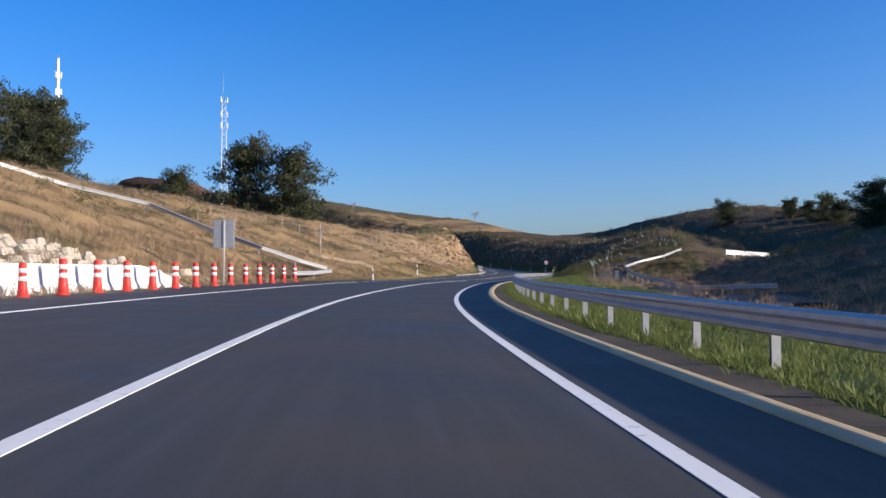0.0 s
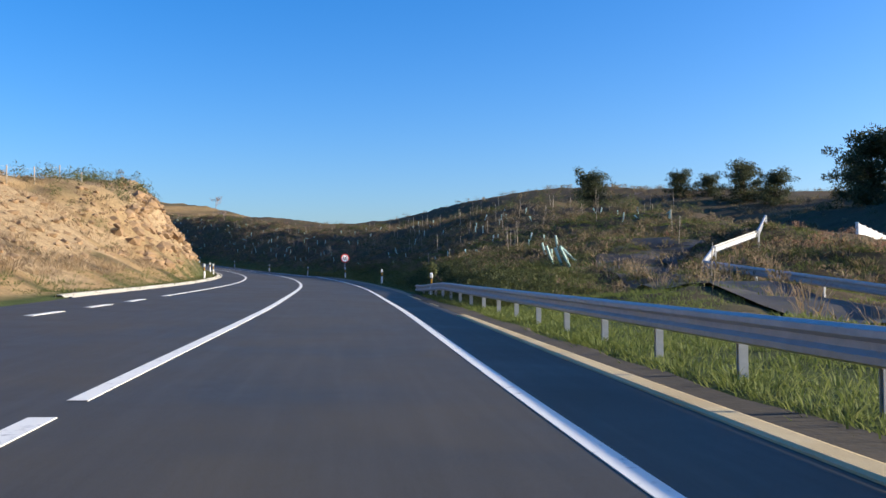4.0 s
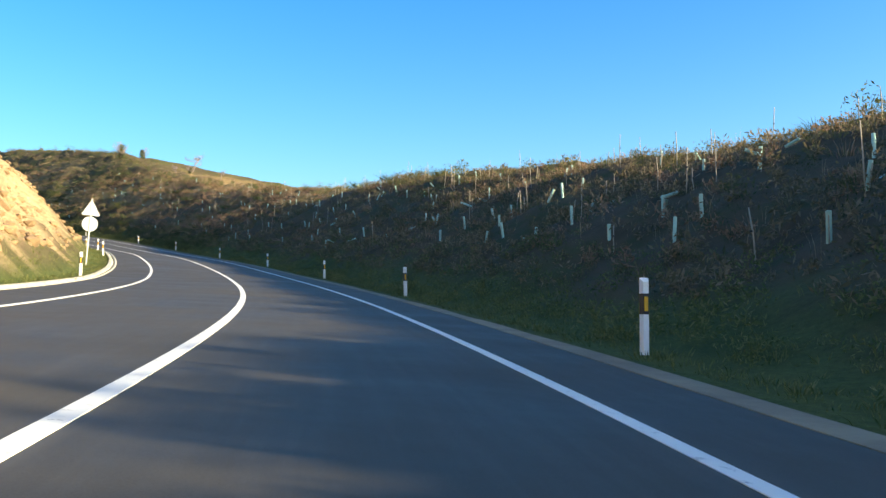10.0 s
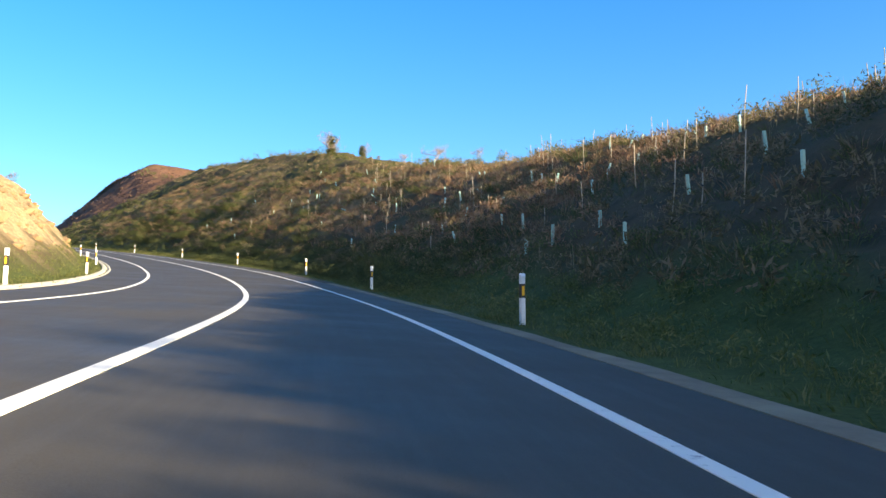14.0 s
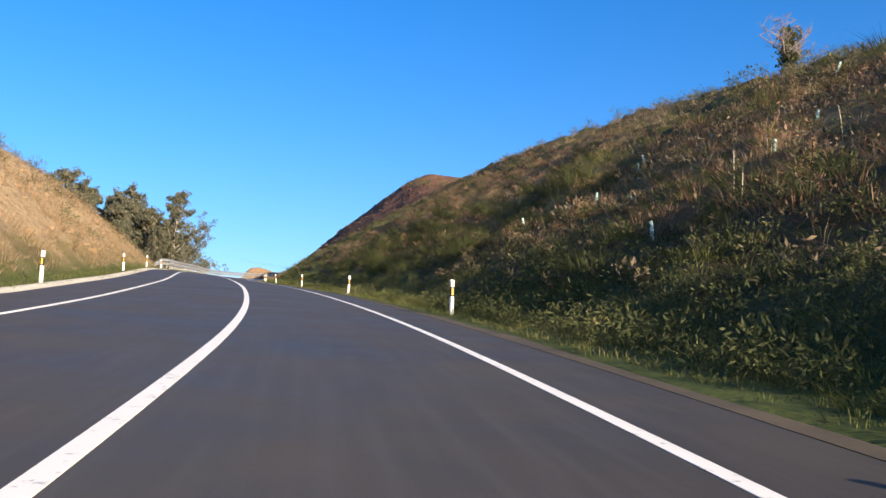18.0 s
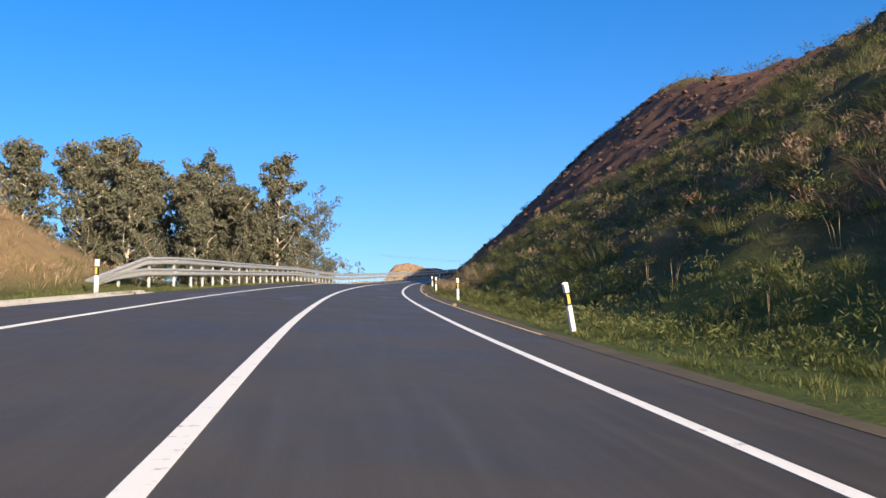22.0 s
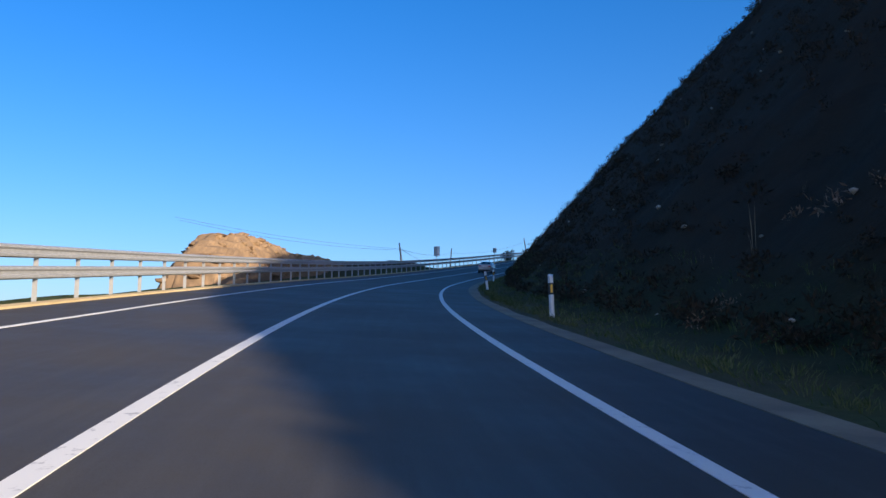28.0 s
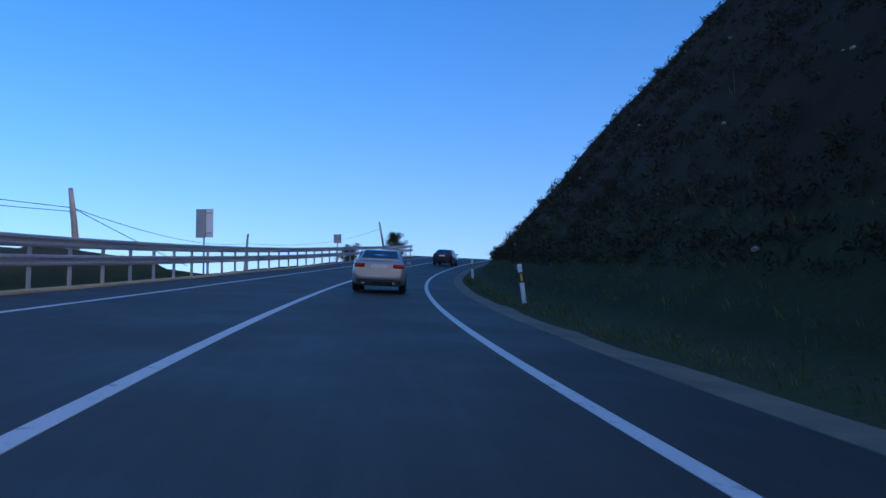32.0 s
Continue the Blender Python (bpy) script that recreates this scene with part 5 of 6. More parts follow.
T_TUSSOCK = [blades(rg, 52, 0.26, 0.3, 0.0085, 1.5) for _ in range(5)]
T_CLUMP = [shrub(rg, 92, 0.42, 0.3, 0.058) for _ in range(6)]
T_LEAFY = [shrub(rg, 62, 0.45, 0.55, 0.082) for _ in range(5)]
T_STALK = [blades(rg, 3, 0.85, 0.12, 0.007, 0.3) for _ in range(5)]

# verge grass, right and left
s, d = join(strew(1, 12000, 118, 720, 3.8, 7.2, 1.7), strew(3, 8000, 395, 570, 5.0, 16, 1.1, patch=0.35), strew(4, 5000, 330, 420, 4.5, 9))
scatter("verge_grass", "short green grass along the right verge", "grass", M_GRASS, T_GRASS, s, d, sizes(1, len(s), 0.6, 1.7), seed=1)
s, d = join(strew(5, 6000, 118, 500, -8.1, -10.6, 1.2), strew(6, 2500, 60, 120, -9.8, -13), strew(7, 3200, 486, 600, -7.85, -10.5, 1.3))
scatter("verge_grass", "short green grass under the cut bank", "grass", M_GRASS, T_GRASS, s, d, sizes(2, len(s), 0.6, 1.6), seed=2)
s, d = join(strew(51, 4500, 380, 575, 4.4, 24, 1.3, patch=0.3, freq=0.4), strew(52, 1500, 118, 200, 4.6, 9, 1.2), strew(53, 1400, 118, 168, 8, 24))
scatter("grass_tussocks", "domed green grass tussocks on the bank", "grass", M_GRASS, T_TUSSOCK, s, d, sizes(21, len(s), 0.6, 1.55), seed=21)
s, d = join(strew(63, 5200, 385, 566, 4.5, 27, 1.2, patch=0.3, freq=0.35), strew(64, 1500, 120, 345, 4.3, 9, 1.3))
scatter("grass_clumps", "rounded leafy green clumps on the bank", "grass", M_GRASS, T_CLUMP, s, d, sizes(33, len(s), 0.55, 1.6), seed=33)
# undergrowth in the darkened broom tone, which stands in for shade here
s, d = join(strew(55, 2200, 335, 410, 4.3, 10, 1.2), strew(56, 500, 118, 150, 4.6, 7), strew(57, 700, 395, 470, 7, 20, 1.0, None, 0.5))
scatter("undergrowth", "leafy green undergrowth at the foot of the bank", "scrub", M_SHADED_BROOM, T_LEAFY, s, d, sizes(22, len(s), 0.5, 1.3), seed=22)
s, d = join(strew(58, 1500, 150, 420, 7, 22), strew(59, 300, 420, 560, 6, 25), strew(60, 40, 570, 720, 5, 12), strew(61, 400, -5, 130, 9, 34))
scatter("dead_stalks", "thin dead stalks standing in the scrub", "scrub", M_DRYG, T_STALK, s, d, sizes(23, len(s), 0.5, 1.3), seed=23)
# grass behind the rail and on the mound, brightened by colour as if sunlit
s, d = join(strew(2, 10500, -8, 130, 3.7, 9, 1.6), strew(62, 7000, 112, 172, 6.5, 24, 1.1))
scatter("verge_grass", "short grass behind the guard rail, sunlight painted in as lighter green", "grass", M_SUNLIT_GRASS, T_GRASS, s, d, sizes(24, len(s), 0.7, 1.7), seed=24)
# dry grass on the sunny slopes
s, d = join(strew(8, 9000, -5, 165, -10.5, -42, 1.4, patch=0.3), strew(9, 3600, 400, 497, -9.4, -24, 1.0, patch=0.35), strew(10, 4200, 335, 500, 12, 34, 1.0, patch=0.5), strew(11, 300, 512, 565, 4.8, 7.5, 1.2), strew(12, 3200, -5, 130, 9, 36, 1.0, patch=0.45))
scatter("dry_grass", "tawny dry grass tussocks on the slopes", "grass", M_DRYG, T_DRY, s, d, sizes(3, len(s), 0.6, 1.6), seed=3)
s, d = join(strew(13, 420, 512, 562, 4.6, 7.6, 1.2), strew(14, 500, 15, 60, -12, -18), strew(15, 500, 40, 130, 10, 30))
scatter("tall_dry_grass", "tall straw-coloured grass at the foot of the slope", "grass", M_DRYG, T_TALL, s, d, sizes(4, len(s), 0.6, 1.4), seed=4)
# heath on the planted bank
s, d = join(strew(16, 7500, 118, 420, 6.6, 27, 1.1, lambda s, d: d < crest_right(s) + 4, 0.25), strew(17, 3800, 400, 560, 8, 42, 1.0, lambda s, d: d < crest_right(s) + 5, 0.35), strew(19, 900, 150, 480, -14, -24, 1.0, None, 0.35))
scatter("heath_scrub", "low brown and green heath scrub covering the bank", "scrub", M_HEATH, T_HEATH, s, d, sizes(5, len(s), 0.6, 1.7), seed=5)
s, d = join(strew(20, 2600, 120, 420, 7, 24, 1.0, lambda s, d: d < crest_right(s) + 3, 0.45), strew(21, 2200, 400, 545, 7, 36, 1.0, lambda s, d: d < crest_right(s) + 2, 0.45), strew(22, 500, 60, 165, -12, -36, 1.0, None, 0.5))
scatter("green_broom", "green broom tufts among the heath", "scrub", M_BROOM, T_BROOM, s, d, sizes(6, len(s), 0.5, 1.3), seed=6)
s, d = join(strew(23, 1300, 200, 420, 8, 24, 1.0, lambda s, d: d < crest_right(s), 0.5), strew(24, 1500, 330, 500, 9, 28, 1.0, None, 0.5), strew(25, 700, 40, 135, 16, 40, 1.0, None, 0.4), strew(26, 120, 565, 600, 5, 22, 1.0, None, 0.5))
scatter("dead_bracken", "rust-brown dead bracken on the bank", "scrub", M_BRACKEN, T_HEATH, s, d, sizes(7, len(s), 0.7, 1.7), seed=7)
# scrub in darkened leaf tones, deepening the slope's shade by colour
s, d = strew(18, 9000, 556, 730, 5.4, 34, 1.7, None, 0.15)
scatter("gorse_scrub", "low scrub on the steep slope, its shade painted in as dark brown", "scrub", M_SHADED_SCRUB, T_HEATH, s, d, sizes(25, len(s), 0.4, 1.25), seed=25)
s, d = join(strew(71, 220, 345, 520, 6.5, 26, 1.0, None, 0.3), strew(72, 170, 420, 462, 7.5, 17), strew(73, 70, 165, 345, 12, 26, 1.0, lambda s, d: np.abs(d - crest_right(s)) < 4))
scatter("broom_bushes", "large feathery green broom bushes on the bank", "bush", M_BROOM, T_BIGBROOM, s, d, sizes(26, len(s), 0.5, 1.25), seed=26)
s, d = join(strew(75, 5600, 335, 480, 9, 25, 1.0, None, 0.38, 0.07), strew(76, 900, 230, 335, 10, 24, 1.0, None, 0.5, 0.07))
scatter("reddish_dead_grass", "reddish-brown dead grass in patches on the bank", "grass", M_BRACKEN, T_DRY, s, d, sizes(27, len(s), 0.8, 1.8), seed=27)
s, d = join(strew(81, 700, 395, 545, 6, 30, 1.2, None, 0.35, 0.2), strew(82, 480, 165, 395, 9, 24, 1.0, lambda s, d: d < crest_right(s), 0.4))
scatter("low_bushes", "low rounded dark green bushes on the bank", "bush", M_SHADED_BROOM, T_CUSHION, s, d, sizes(31, len(s), 0.5, 1.3), seed=31)
s, d = strew(91, 1700, 150, 292, 30, 112, 1.0, None, 0.25, 0.06)
scatter("heath_scrub", "brown heath scrub on the rise behind the bank", "scrub", M_HEATH, T_HEATH, s, d, sizes(32, len(s), 1.2, 2.8), seed=32)
# larger bushes: crests and the top of the cut
s, d = strew(27, 420, 150, 560, 0, 1, 1.0)
d = crest_right(s) - 1.5 + 3.5 * d
s2, d2 = join(strew(29, 330, 152, 262, -14.0, -20, 1.2), strew(30, 60, 300, 480, -15.5, -23), strew(95, 70, 425, 490, -10.5, -20, 1.0, None, 0.4), strew(31, 40, 52, 90, -20, -34), strew(32, 110, 95, 135, 30, 48), strew(33, 160, 140, 235, 26, 60), strew(34, 26, 395, 470, 10, 26))
scatter("bush", "rounded olive-green bushes on the crests", "bush", M_BROOM, T_BUSH, np.r_[s, s2], np.r_[d, d2], sizes(8, len(s) + len(s2), 0.35, 1.1), seed=8)
# broken rock
s, d = join(strew(77, 800, 150, 265, -10.2, -14.2, 1.0, None, 0.25), strew(78, 200, 300, 470, -10.3, -14, 1.0, None, 0.5))
scatter("rock_slabs", "ochre angular rock slabs standing out of the cut bank", "rock", M_ROCK, T_ROCK, s, d, sizes(28, len(s), 0.4, 1.5), -0.1, seed=28)
s, d = join(strew(35, 2600, 150, 330, -10.4, -17, 1.0, None, 0.2), strew(36, 900, 330, 470, -10.4, -16, 1.0, None, 0.45), strew(37, 700, 115, 150, -12, -19, 1.0, None, 0.3))
scatter("rock_face_rubble", "ochre broken rock in the cut bank", "rock", M_ROCK, T_ROCK, s, d, sizes(9, len(s), 0.15, 0.75), -0.06, seed=9)
rng = np.random.default_rng(38)
s, d = rng.uniform(514, 582, 3000), rng.uniform(8, 42, 3000)
s, d = s[scar_zone(s, d) > 0.5], d[scar_zone(s, d) > 0.5]
scatter("scree", "dark brown rock on the high scar", "rock", M_EARTH, T_ROCK, s, d, sizes(10, len(s), 0.2, 0.95), -0.16, seed=10)
s, d = strew(39, 130, 575, 720, 5.5, 26)
scatter("pale_stones", "small pale stones lying on the shaded slope", "stone", M_STONE, T_ROCK, s, d, sizes(11, len(s), 0.1, 0.26), 0.06, seed=11)


# ---------------------------------------------------------------- saplings' stakes and tubes on the planted bank
def stake(seed, h):
    rr = random.Random(seed)
    t = thing("tree_stake", "thin pale wooden stake standing in the heath", "stake", "stakes on the planted bank")
    bm = bmesh.new()
    tube(bm, [(0, 0, -0.3), (rr.uniform(-.03, .03), rr.uniform(-.03, .03), h * 0.5), (0, 0, h)], [0.021, 0.018, 0.014], 6)
    part("shaft", bm, M_STAKE, t)
    bm = bmesh.new()
    z = h * 0.55
    tube(bm, [(0, 0, z), (0, 0, z + 0.05)], [0.034, 0.034], 6)
    part("tie", bm, M_BLACK, t, "dark rubber tie")
    return t


def shelter(seed, h):
    t = thing("tree_shelter", "mint-green plastic tube sheltering a sapling", "tree tube", "tree tubes on the planted bank")
    bm = bmesh.new()
    r, n = 0.055, 8
    rings = []
    for rad, zs in ((r, (-0.1, h)), (r - 0.008, (h, 0.0))):
        for z in zs:
            rings.append([bm.verts.new((rad * math.cos(6.283 * k / n), rad * math.sin(6.283 * k / n), z)) for k in range(n)])
    for a, b in zip(rings, rings[1:]):
        for k in range(n):
            bm.faces.new((a[k], a[(k + 1) % n], b[(k + 1) % n], b[k]))
    part("tube", bm, M_TUBE, t)
    bm = bmesh.new()
    tube(bm, [(0.07, 0, -0.25), (0.07, 0, h * 0.9)], 0.012, 5)
    part("cane", bm, M_STAKE, t, "thin wooden cane")
    return t


def put_saplings():
    rr = random.Random(41)
    stakes = [stake(k, h) for k, h in enumerate((0.8, 1.15, 1.6))]
    tubes = [shelter(k, h) for k, h in enumerate((0.5, 0.62))]
    used = set()

    def drop(base, s, d, tilt):
        m = Matrix.Translation(place(s, d, 0.05)) @ Matrix.Rotation(rr.uniform(0, 6.28), 4, "Z") @ Matrix.Rotation(radians(tilt), 4, "Y")
        if base.name not in used:
            used.add(base.name)
            base.matrix_basis = m
        else:
            copy_thing(base, m)

    for i in range(270):
        s = rr.uniform(150, 405)
        top = float(crest_right(s))
        d = 8.5 + (top - 7.5) * rr.random() ** 0.75
        drop(rr.choice(stakes), s, d, rr.uniform(-6, 6))
    for i in range(230):
        s = rr.uniform(150, 425)
        d = 8.0 + (float(crest_right(s)) - 8.5) * rr.random() ** 0.9
        drop(rr.choice(tubes), s, d, rr.choice((2, 5, 8, 15, 25, 70)))


def big_tube(s, d, h, tilt, turn):
    t = thing("tree_guard", "tall pale green tree guard leaning on the mound", "tree tube", "tall tree guards on the mound",
              at=Matrix.Translation(place(s, d, 0.0)) @ Matrix.Rotation(radians(turn), 4, "Z") @ Matrix.Rotation(radians(tilt), 4, "Y"))
    bm = bmesh.new()
    n, r = 10, 0.06
    rings = [[bm.verts.new((rad * math.cos(6.283 * k / n), rad * math.sin(6.283 * k / n), z)) for k in range(n)] for rad, z in ((r, -0.2), (r, h), (r - 0.012, h), (r - 0.012, 0))]
    for a, b in zip(rings, rings[1:]):
        for k in range(n):
            bm.faces.new((a[k], a[(k + 1) % n], b[(k + 1) % n], b[k]))
    part("tube", bm, M_TUBE, t)
    bm = bmesh.new()
    tube(bm, [(0.08, 0, -0.3), (0.08, 0, h * 0.85)], 0.016, 5)
    part("stake", bm, M_STAKE, t, "wooden stake")


put_saplings()
for a in ((137.5, 11.0, 0.95, -15), (138.9, 12.0, 0.95, -8), (131.8, 9.8, 0.65, -3), (130.8, 9.6, 0.9, -19), (130.4, 9.9, 0.85, -21), (130.3, 10.6, 1.1, -46), (128.6, 9.8, 0.95, -26)):
    big_tube(*a, -14)
for i, (s_, d_) in enumerate(((145.6, 10.8), (156.0, 13.3), (160.4, 8.2), (150, 12.5), (163, 15), (132, 16), (118, 11.5), (108, 13.5), (140, 19), (62, 9.2))):
    q_ = stake(60 + i, (1.7, 1.5, 1.3, 2.0)[i % 4])
    tagged(q_, "tall weathered stake by the side lane", "stake")
    q_.matrix_basis = Matrix.Translation(place(s_, d_)) @ Matrix.Rotation(radians(i * 7 % 9 - 4), 4, "Y")


# ---------------------------------------------------------------- wire fence on the crest of the dry slope
def stock_fence():
    t = thing("stock_fence", "line of weathered fence posts with wire on the dry slope", "fence", at=Matrix.Translation(place(75, -24)))
    inv = t.matrix_basis.inverted()
    tops = []
    for k in range(26):
        s = 75 + k * 3.4
        q = place(s, -24 + 0.07 * (s - 75) - 1.5 * math.sin(k * 0.4))
        bm = bmesh.new()
        tube(bm, [(0, 0, -0.3), (0.02 * math.sin(k), 0.02, 1.15)], [0.05, 0.042], 6)
        part("post", bm, M_STAKE, t, at=inv @ Matrix.Translation(q))
        tops.append(q)
    for h in (0.5, 1.0):
        bm = bmesh.new()
        tube(bm, [inv @ (q + Vector((0, 0, h))) for q in tops], 0.006, 3, cap=False)
        part("wire", bm, M_GALV, t)


stock_fence()


# ---------------------------------------------------------------- masts on the hill
def mast(s, d, top_up, width, lattice, label):
    base = place(s, d)
    h = float(np.interp(s, S_AX, P_AX[:, 2])) + top_up - base.z
    t = thing("telecom_mast", label, "mast", at=Matrix.Translation(base))
    if lattice:
        legs = [(math.cos(a) * width, math.sin(a) * width) for a in (0.3, 2.4, 4.5)]
        for x, y in legs:
            bm = bmesh.new()
            tube(bm, [(x, y, -0.5), (x * 0.45, y * 0.45, h * 0.9)], [0.09, 0.06], 6)
            part("leg", bm, M_POSTW, t)
        bm = bmesh.new()
        n = int(h * 0.9 / 1.5)
        for k in range(n):
            f0, f1 = k / n, (k + 1) / n
            for i in range(3):
                (x0, y0), (x1, y1) = legs[i], legs[(i + 1) % 3]
                s0, s1 = 1 - 0.55 * f0, 1 - 0.55 * f1
                tube(bm, [(x0 * s0, y0 * s0, f0 * h * 0.9), (x1 * s1, y1 * s1, f1 * h * 0.9)], 0.035, 4, cap=False)
        part("bracing", bm, M_POSTW, t)
    else:
        bm = bmesh.new()
        tube(bm, [(0, 0, -0.5), (0, 0, h * 0.6), (0, 0, h)], [width, width * 0.8, width * 0.6], 10)
        part("tube", bm, M_POSTW, t)
    for z in (0.72, 0.8, 0.9):
        for a in (0.2, 2.3, 4.4):
            bm = bmesh.new()
            r = width * (0.75 if not lattice else 0.6) + 0.25
            box(bm, -0.14, 0.14, -0.1, 0.1, -0.7, 0.7, 0.03, m=Matrix.Translation((math.cos(a) * r, math.sin(a) * r, h * z)) @ Matrix.Rotation(a, 4, "Z"))
            part("antenna", bm, M_POSTW, t, "white antenna panel")
    bm = bmesh.new()
    tube(bm, [(0, 0, h * 0.85), (0, 0, h + (3.0 if lattice else 0.6))], 0.05, 5)
    part("rod", bm, M_GALV, t)


mast(200, -99.2, 47.0, 0.55, False, "white tubular telecom mast behind the pines")
mast(231, -67, 45.0, 1.2, True, "slim lattice telecom mast behind the pines")


# ---------------------------------------------------------------- poles, cables, rock outcrop near the end
def wooden_pole(s, d, top_up, lean, label):
    base = place(s, d)
    h = float(np.interp(s, S_AX, P_AX[:, 2])) + top_up - base.z
    t = thing("utility_pole", label, "utility pole", "utility poles past the guard rail", at=Matrix.Translation(base) @ Matrix.Rotation(radians(heading(s)), 4, "Z") @ Matrix.Rotation(radians(lean), 4, "Y"))
    bm = bmesh.new()
    tube(bm, [(0, 0, -0.5), (0.02, 0, h * 0.5), (0, 0, h)], [0.15, 0.125, 0.09], 9)
    part("shaft", bm, M_WOOD, t)
    for z in (h - 0.75, h - 0.95):
        bm = bmesh.new()
        box(bm, -0.14, 0.14, -0.03, 0.03, z - 0.03, z + 0.03, 0.006)
        part("bracket", bm, M_GALV, t)
    return t.matrix_basis @ Vector((0, 0, h - 0.8))


def cable(a, b, sag, n=14):
    pts = [a.lerp(b, k / n) - Vector((0, 0, sag * 4 * (k / n) * (1 - k / n))) - a for k in range(n + 1)]
    bm = bmesh.new()
    tube(bm, pts, 0.016, 4)
    tagged(part("overhead_cable", bm, M_CABLE, None, "", at=Matrix.Translation(a)), "thin dark overhead cable between poles", "cable", "overhead cables")


w1 = wooden_pole(700.8, -12.2, 4.2, -7, "grey wooden utility pole behind the guard rail")
w2 = wooden_pole(768.0, -9.6, 5.0, -9, "leaning grey wooden utility pole far along the bend")
w3 = wooden_pole(742.0, -17.0, 3.4, 5, "short grey wooden pole below the road")
w4 = place(672, -30, 13.4)
cable(w1, w4, 0.5), cable(w1 - Vector((0, 0, 0.15)), w4 + Vector((0.3, 0.2, -0.3)), 0.7)
cable(w1, place(712, -11, 1.0), 0.05), cable(w1, w3, 0.6), cable(w3, w2, 0.8)


def outcrop(s0, s1, d_mid, half, top, label):
    """A hump of layered rock left standing when the road was cut."""
    ns, nd = 110, 40
    s = np.linspace(s0, s1, ns)
    e = np.linspace(-1, 1, nd)
    g_s, g_e = np.meshgrid(s, e, indexing="ij")
    g_d = d_mid + g_e * half
    f = (g_s - s0) / (s1 - s0)
    ridge = np.clip(1 - np.abs(g_e) ** 2.2, 0, 1) ** 0.6
    prof = np.interp(f, [0, 0.04, 0.12, 0.3, 0.65, 1.0], [0, 0.7, 1.0, 0.95, 0.55, 0.0])
    p, t = axis(g_s)
    x, y = p[..., 0] + t[..., 1] * g_d, p[..., 1] - t[..., 0] * g_d
    zc = np.interp(g_s, S_AX, P_AX[:, 2])
    low = ground_z(g_s, g_d) - 0.4
    step = value_noise(x * 0.6, y * 0.6) * 0.9 + value_noise(x * 1.7, y * 1.7 + 3) * 0.5 + value_noise(x * 4, y * 4) * 0.25
    step = 0.5 * step
    z = low + (np.maximum(zc + top - low, 0.5)) * prof * ridge + step * np.clip(prof * ridge * 3, 0, 1)
    i, j = np.meshgrid(np.arange(ns - 1), np.arange(nd - 1), indexing="ij")
    fc = np.stack([i * nd + j, i * nd + j + 1, (i + 1) * nd + j + 1, (i + 1) * nd + j], -1).reshape(-1, 4)
    z = 0.35 * z + 0.65 * (np.floor(z / 0.5) * 0.5 + 0.5 * smooth(z / 0.5 % 1, 0.55, 1.0))      # bedded layers
    body = np.stack([x, y, z], -1).reshape(-1, 3)
    rng = np.random.default_rng(8)
    pick = rng.choice(np.nonzero(((prof * ridge) > 0.25).ravel())[0], 290)
    top_rock = thing("rock_outcrop", label, "rock", at=Matrix.Translation(Vector(body[len(body) // 2])))
    inv = top_rock.matrix_basis.inverted()
    bed = part("rock_bed", mesh_np("rock_bed", body, fc, [M_ROCK]), None, top_rock)
    bed.matrix_basis = inv.copy()
    shapes = [mesh_np("boulder", cv, cf, [M_ROCK]) for cv, cf in T_ROCK]
    for q in pick:
        m = Matrix.Translation(Vector(body[q] - np.array([0, 0, 0.08]))) @ Matrix.Rotation(rng.random() * 6.28, 4, "Z") @ Matrix.Diagonal((*([rng.uniform(0.35, 1.1)] * 2), rng.uniform(0.3, 0.8), 1))
        part("boulder", shapes[rng.integers(len(shapes))], None, top_rock, at=inv @ m)


outcrop(631, 672, -12.4, 2.8, 3.4, "ochre layered rock outcrop behind the guard rail")


# ---------------------------------------------------------------- cars, standing where they are at the end
def car_paint(name, base, flake):
    m = Mat(name, base, 0.32, 0.6, 0.5)
    m.base(m.mix(m.noise(3, 3), base, flake))
    m.b.inputs["Coat Weight"].default_value = 0.8
    m.b.inputs["Coat Roughness"].default_value = 0.06
    return m.m


M_SILVER = car_paint("silver_car_paint", (0.5, 0.5, 0.49), (0.58, 0.58, 0.57))
M_NAVY = car_paint("dark_blue_car_paint", (0.02, 0.025, 0.05), (0.03, 0.035, 0.06))
M_GLASS = Mat("tinted_car_glass", (0.02, 0.022, 0.025), 0.05, 0.0, 0.6).m
M_TYRE = worn("tyre_rubber", (0.02, 0.02, 0.02), (0.035, 0.034, 0.033), 0.85, 8.0, bump=0.2)
M_RIM = worn("alloy_rim", (0.5, 0.5, 0.52), (0.4, 0.4, 0.42), 0.35, 8.0, 0.9, 0.03)
M_TAIL = Mat("red_tail_light", (0.45, 0.01, 0.01), 0.12, 0.0, 0.6).m


def loft(sections, mat_cap=True):
    bm = bmesh.new()
    rings = [[bm.verts.new(v) for v in sec] for sec in sections]
    n = len(rings[0])
    for a, b in zip(rings, rings[1:]):
        for k in range(n):
            bm.faces.new((a[k], a[(k + 1) % n], b[(k + 1) % n], b[k])).smooth = True
    bm.faces.new(rings[0][::-1])
    bm.faces.new(rings[-1])
    bmesh.ops.recalc_face_normals(bm, faces=bm.faces)
    return bm


def mirror_outline(pts):
    return pts + [(-x, z) for x, z in reversed(pts) if x > 1e-6]


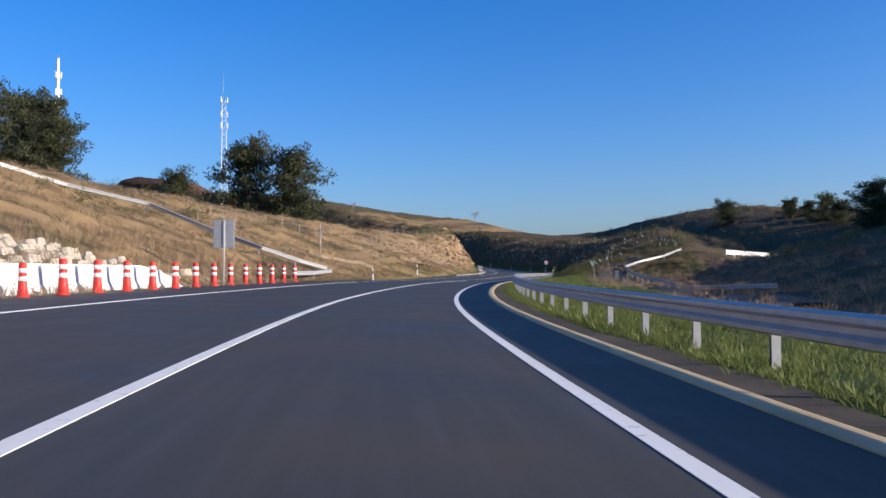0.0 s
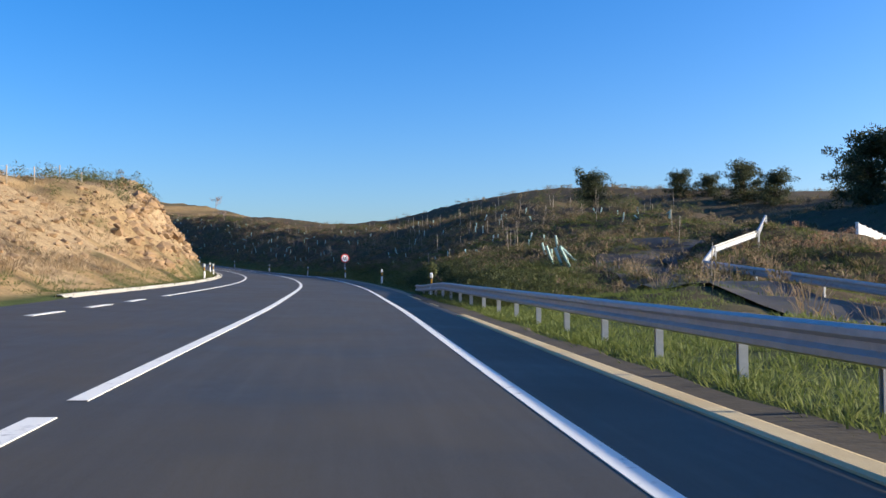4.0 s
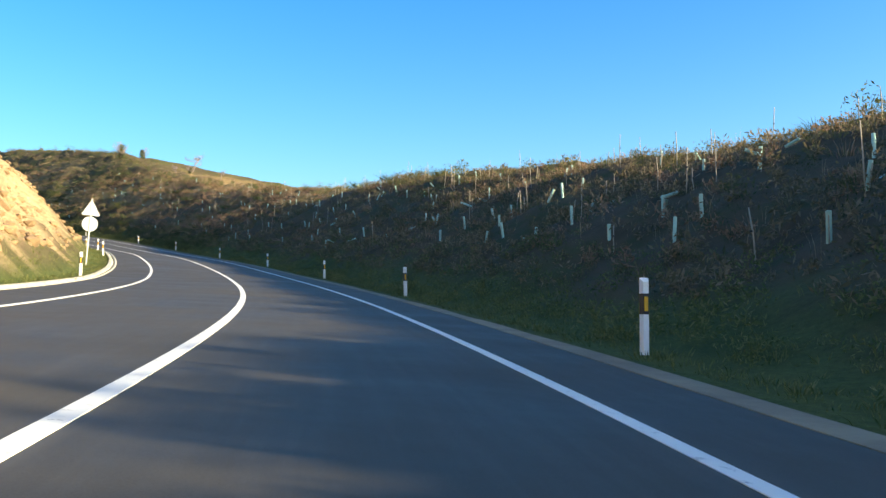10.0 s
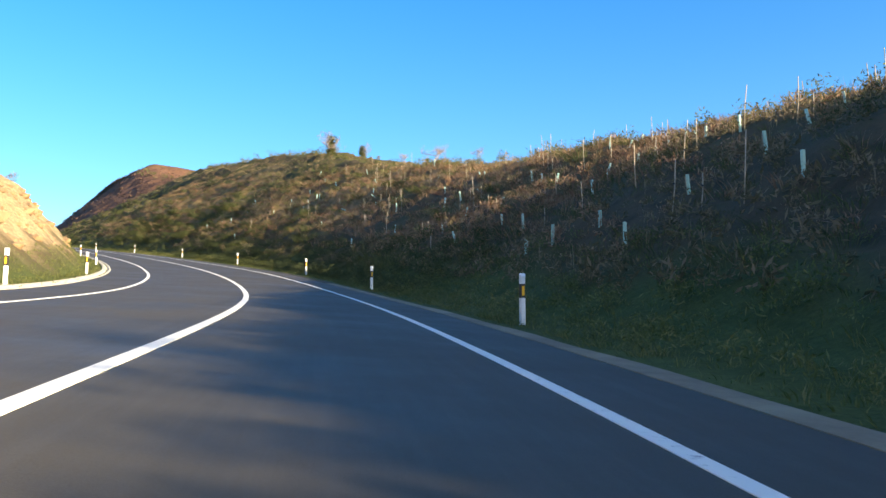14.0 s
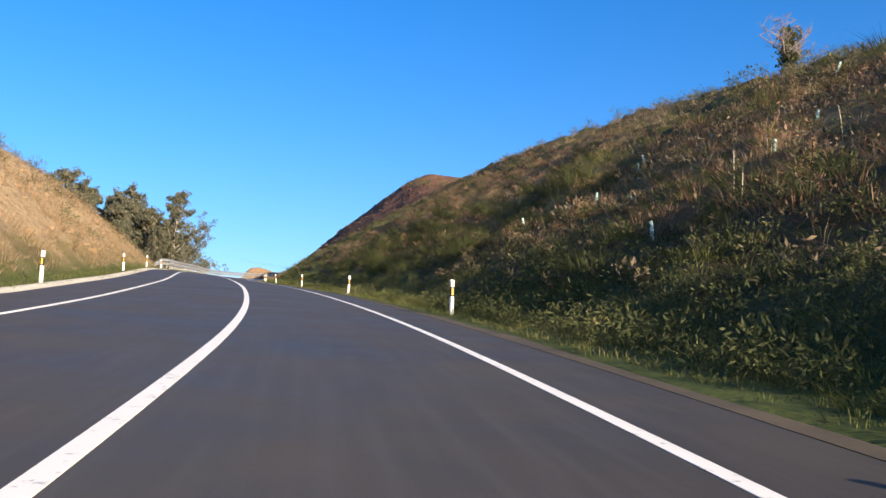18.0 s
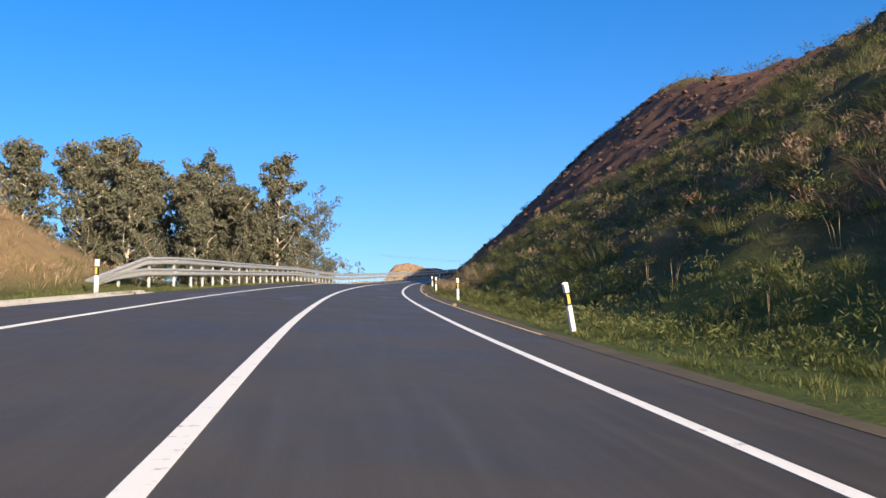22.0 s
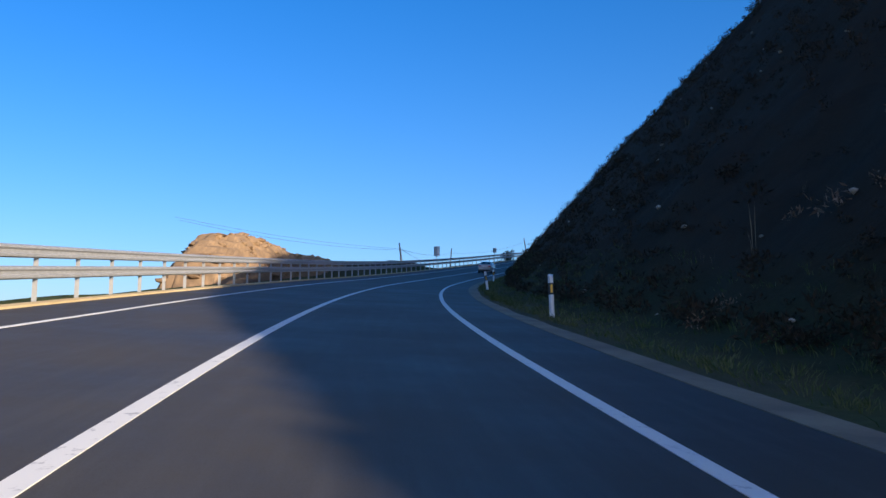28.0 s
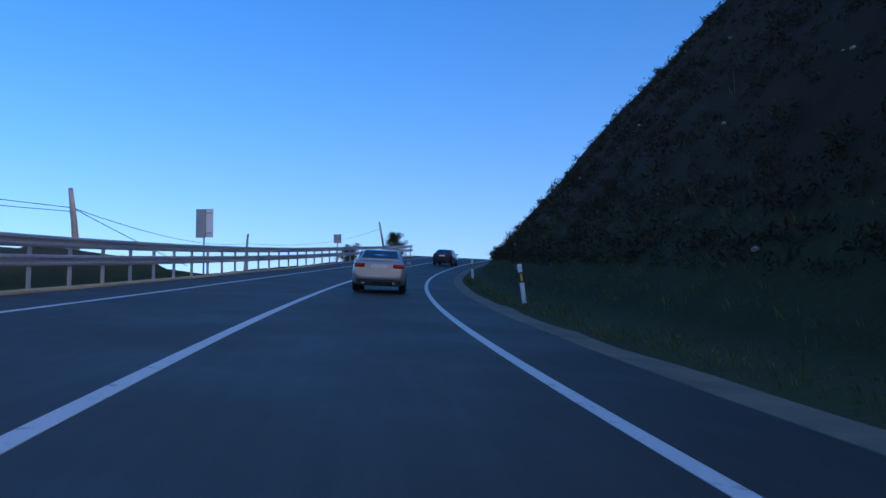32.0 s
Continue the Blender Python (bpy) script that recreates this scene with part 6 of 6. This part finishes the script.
def slab(corners, thick=0.012):
    """A pane through four corners, given a thickness."""
    bm = bmesh.new()
    c = [Vector(v) for v in corners]
    nrm = (c[1] - c[0]).cross(c[3] - c[0]).normalized() * thick
    a, b = [bm.verts.new(v) for v in c], [bm.verts.new(v + nrm) for v in c]
    bm.faces.new(a[::-1]), bm.faces.new(b)
    for k in range(4):
        bm.faces.new((a[k], a[(k + 1) % 4], b[(k + 1) % 4], b[k]))
    bmesh.ops.recalc_face_normals(bm, faces=bm.faces)
    return bm


def saloon(label, paint, s, d, tall=1.0, turn=0.0):
    t = thing("saloon_car", label, "car", "cars on the road", at=Matrix.Translation(place(s, d)) @ Matrix.Rotation(radians(heading(s) + turn), 4, "Z") @ Matrix.Rotation(math.atan(float(knots(s, FALL))), 4, "Y") @ Matrix.Rotation(radians(5.5), 4, "X"))
    rows = [(-2.33, .74, .50, .93), (-2.28, .83, .30, 1.0), (-2.05, .875, .22, 1.04), (-1.5, .89, .2, 1.02), (-.7, .895, .19, .98), (.6, .895, .19, .96), (1.35, .88, .19, .92), (1.95, .85, .2, .83), (2.22, .77, .26, .72), (2.34, .6, .38, .62)]
    secs = []
    for y, w, zf, zb in rows:
        m = (zf + zb) / 2
        o = mirror_outline([(0.0, zf), (w * .8, zf), (w * .96, zf + .07), (w, m), (w * .985, m + (zb - m) * .55), (w * .93, zb - .045), (w * .82, zb), (w * .4, zb + .012), (0.0, zb + .016)])
        secs.append([(x, y, z * tall) for x, z in o])
    part("body", loft(secs), paint, t)
    cab = [(-1.78, .66, 1.03), (-1.3, .655, 1.24), (-.82, .63, 1.40), (-.3, .61, 1.445), (.25, .61, 1.43), (.62, .63, 1.33), (1.2, .68, 1.0)]
    secs = []
    for y, w, z in cab:
        o = mirror_outline([(0.0, .93), (.83, .93), (.80 - (z - 1.0) * .18, .93 + (z - .93) * .5), (w + .02, z - .05), (w - .06, z - .008), (w * .5, z + .008), (0.0, z + .012)])
        secs.append([(x, y, zz * tall) for x, zz in o])
    part("cabin", loft(secs), paint, t)
    part("rear_window", slab([(-.62, -1.735, 1.068 * tall), (.62, -1.735, 1.068 * tall), (.55, -.885, 1.396 * tall), (-.55, -.885, 1.396 * tall)]), M_GLASS, t, "dark tinted rear window")
    part("windscreen", slab([(.62, 1.15, 1.04 * tall), (-.62, 1.15, 1.04 * tall), (-.55, .62, 1.345 * tall), (.55, .62, 1.345 * tall)]), M_GLASS, t)
    for sx in (-1, 1):
        for y0, y1, y2, y3 in ((-1.35, -.32, -.32, -.9), (-.26, .95, .5, -.26)):
            q = [(sx * .815, y0, 1.0 * tall), (sx * .815, y1, 1.0 * tall), (sx * .665, y2, 1.365 * tall), (sx * .665, y3, 1.365 * tall)]
            part("side_window", slab(q if sx < 0 else q[::-1], 0.012), M_GLASS, t)
        bm = bmesh.new()
        box(bm, .46, .8, -2.35, -2.24, .79 * tall, .93 * tall, .025, m=Matrix.Diagonal((sx, 1, 1, 1)))
        part("tail_light", bm, M_TAIL, t, "red tail light")
        bm = bmesh.new()
        box(bm, .55, .78, 2.12, 2.26, .6 * tall, .72 * tall, .03, m=Matrix.Diagonal((sx, 1, 1, 1)))
        part("headlight", bm, M_GLASS, t)
        bm = bmesh.new()
        box(bm, .86, 1.03, .55, .68, .98 * tall, 1.1 * tall, .03, m=Matrix.Diagonal((sx, 1, 1, 1)))
        part("wing_mirror", bm, paint, t)
        for y in (-1.36, 1.36):
            bm = bmesh.new()
            tube(bm, [(sx * .66, y, .31), (sx * .7, y, .31), (sx * .86, y, .31), (sx * .89, y, .31)], [.27, .315, .315, .27], 24)
            wheel = part("wheel", bm, M_TYRE, t, "black tyre")
            bm = bmesh.new()
            tube(bm, [(sx * .84, y, .31), (sx * .898, y, .31)], [.2, .19], 18)
            part("rim", bm, M_RIM, wheel, "alloy rim")
    bm = bmesh.new()
    box(bm, -.26, .26, -2.352, -2.3, .79 * tall, .9 * tall, .006)
    part("number_plate", bm, M_SIGNW, t, "blank white number plate")
    bm = bmesh.new()
    box(bm, -.72, .72, -2.36, -2.15, .3 * tall, .42 * tall, .03)
    bumper = part("bumper", bm, M_BLACK, t, "dark lower bumper")
    for sx in (-1, 1):
        bm = bmesh.new()
        tube(bm, [(sx * .5, -2.38, .29), (sx * .5, -2.2, .29)], .035, 10)
        part("exhaust_pipe", bm, M_RIM, bumper)
    bm = bmesh.new()
    prism(bm, [(-.68, 1.05 * tall), (.68, 1.05 * tall), (.62, 1.1 * tall), (-.62, 1.1 * tall)], -2.28, -2.12)
    part("boot_spoiler", bm, paint, t)
    bm = bmesh.new()
    box(bm, -.5, .5, -2.345, -2.3, .94 * tall, .955 * tall, .004)
    part("chrome_strip", bm, M_RIM, t)
    return t


saloon("silver saloon car with dark glass in the uphill lane", M_SILVER, 696.8, -0.05, 1.0, 0)
saloon("dark blue saloon car rounding the bend", M_NAVY, 748.0, 0.3, 1.0, -2)
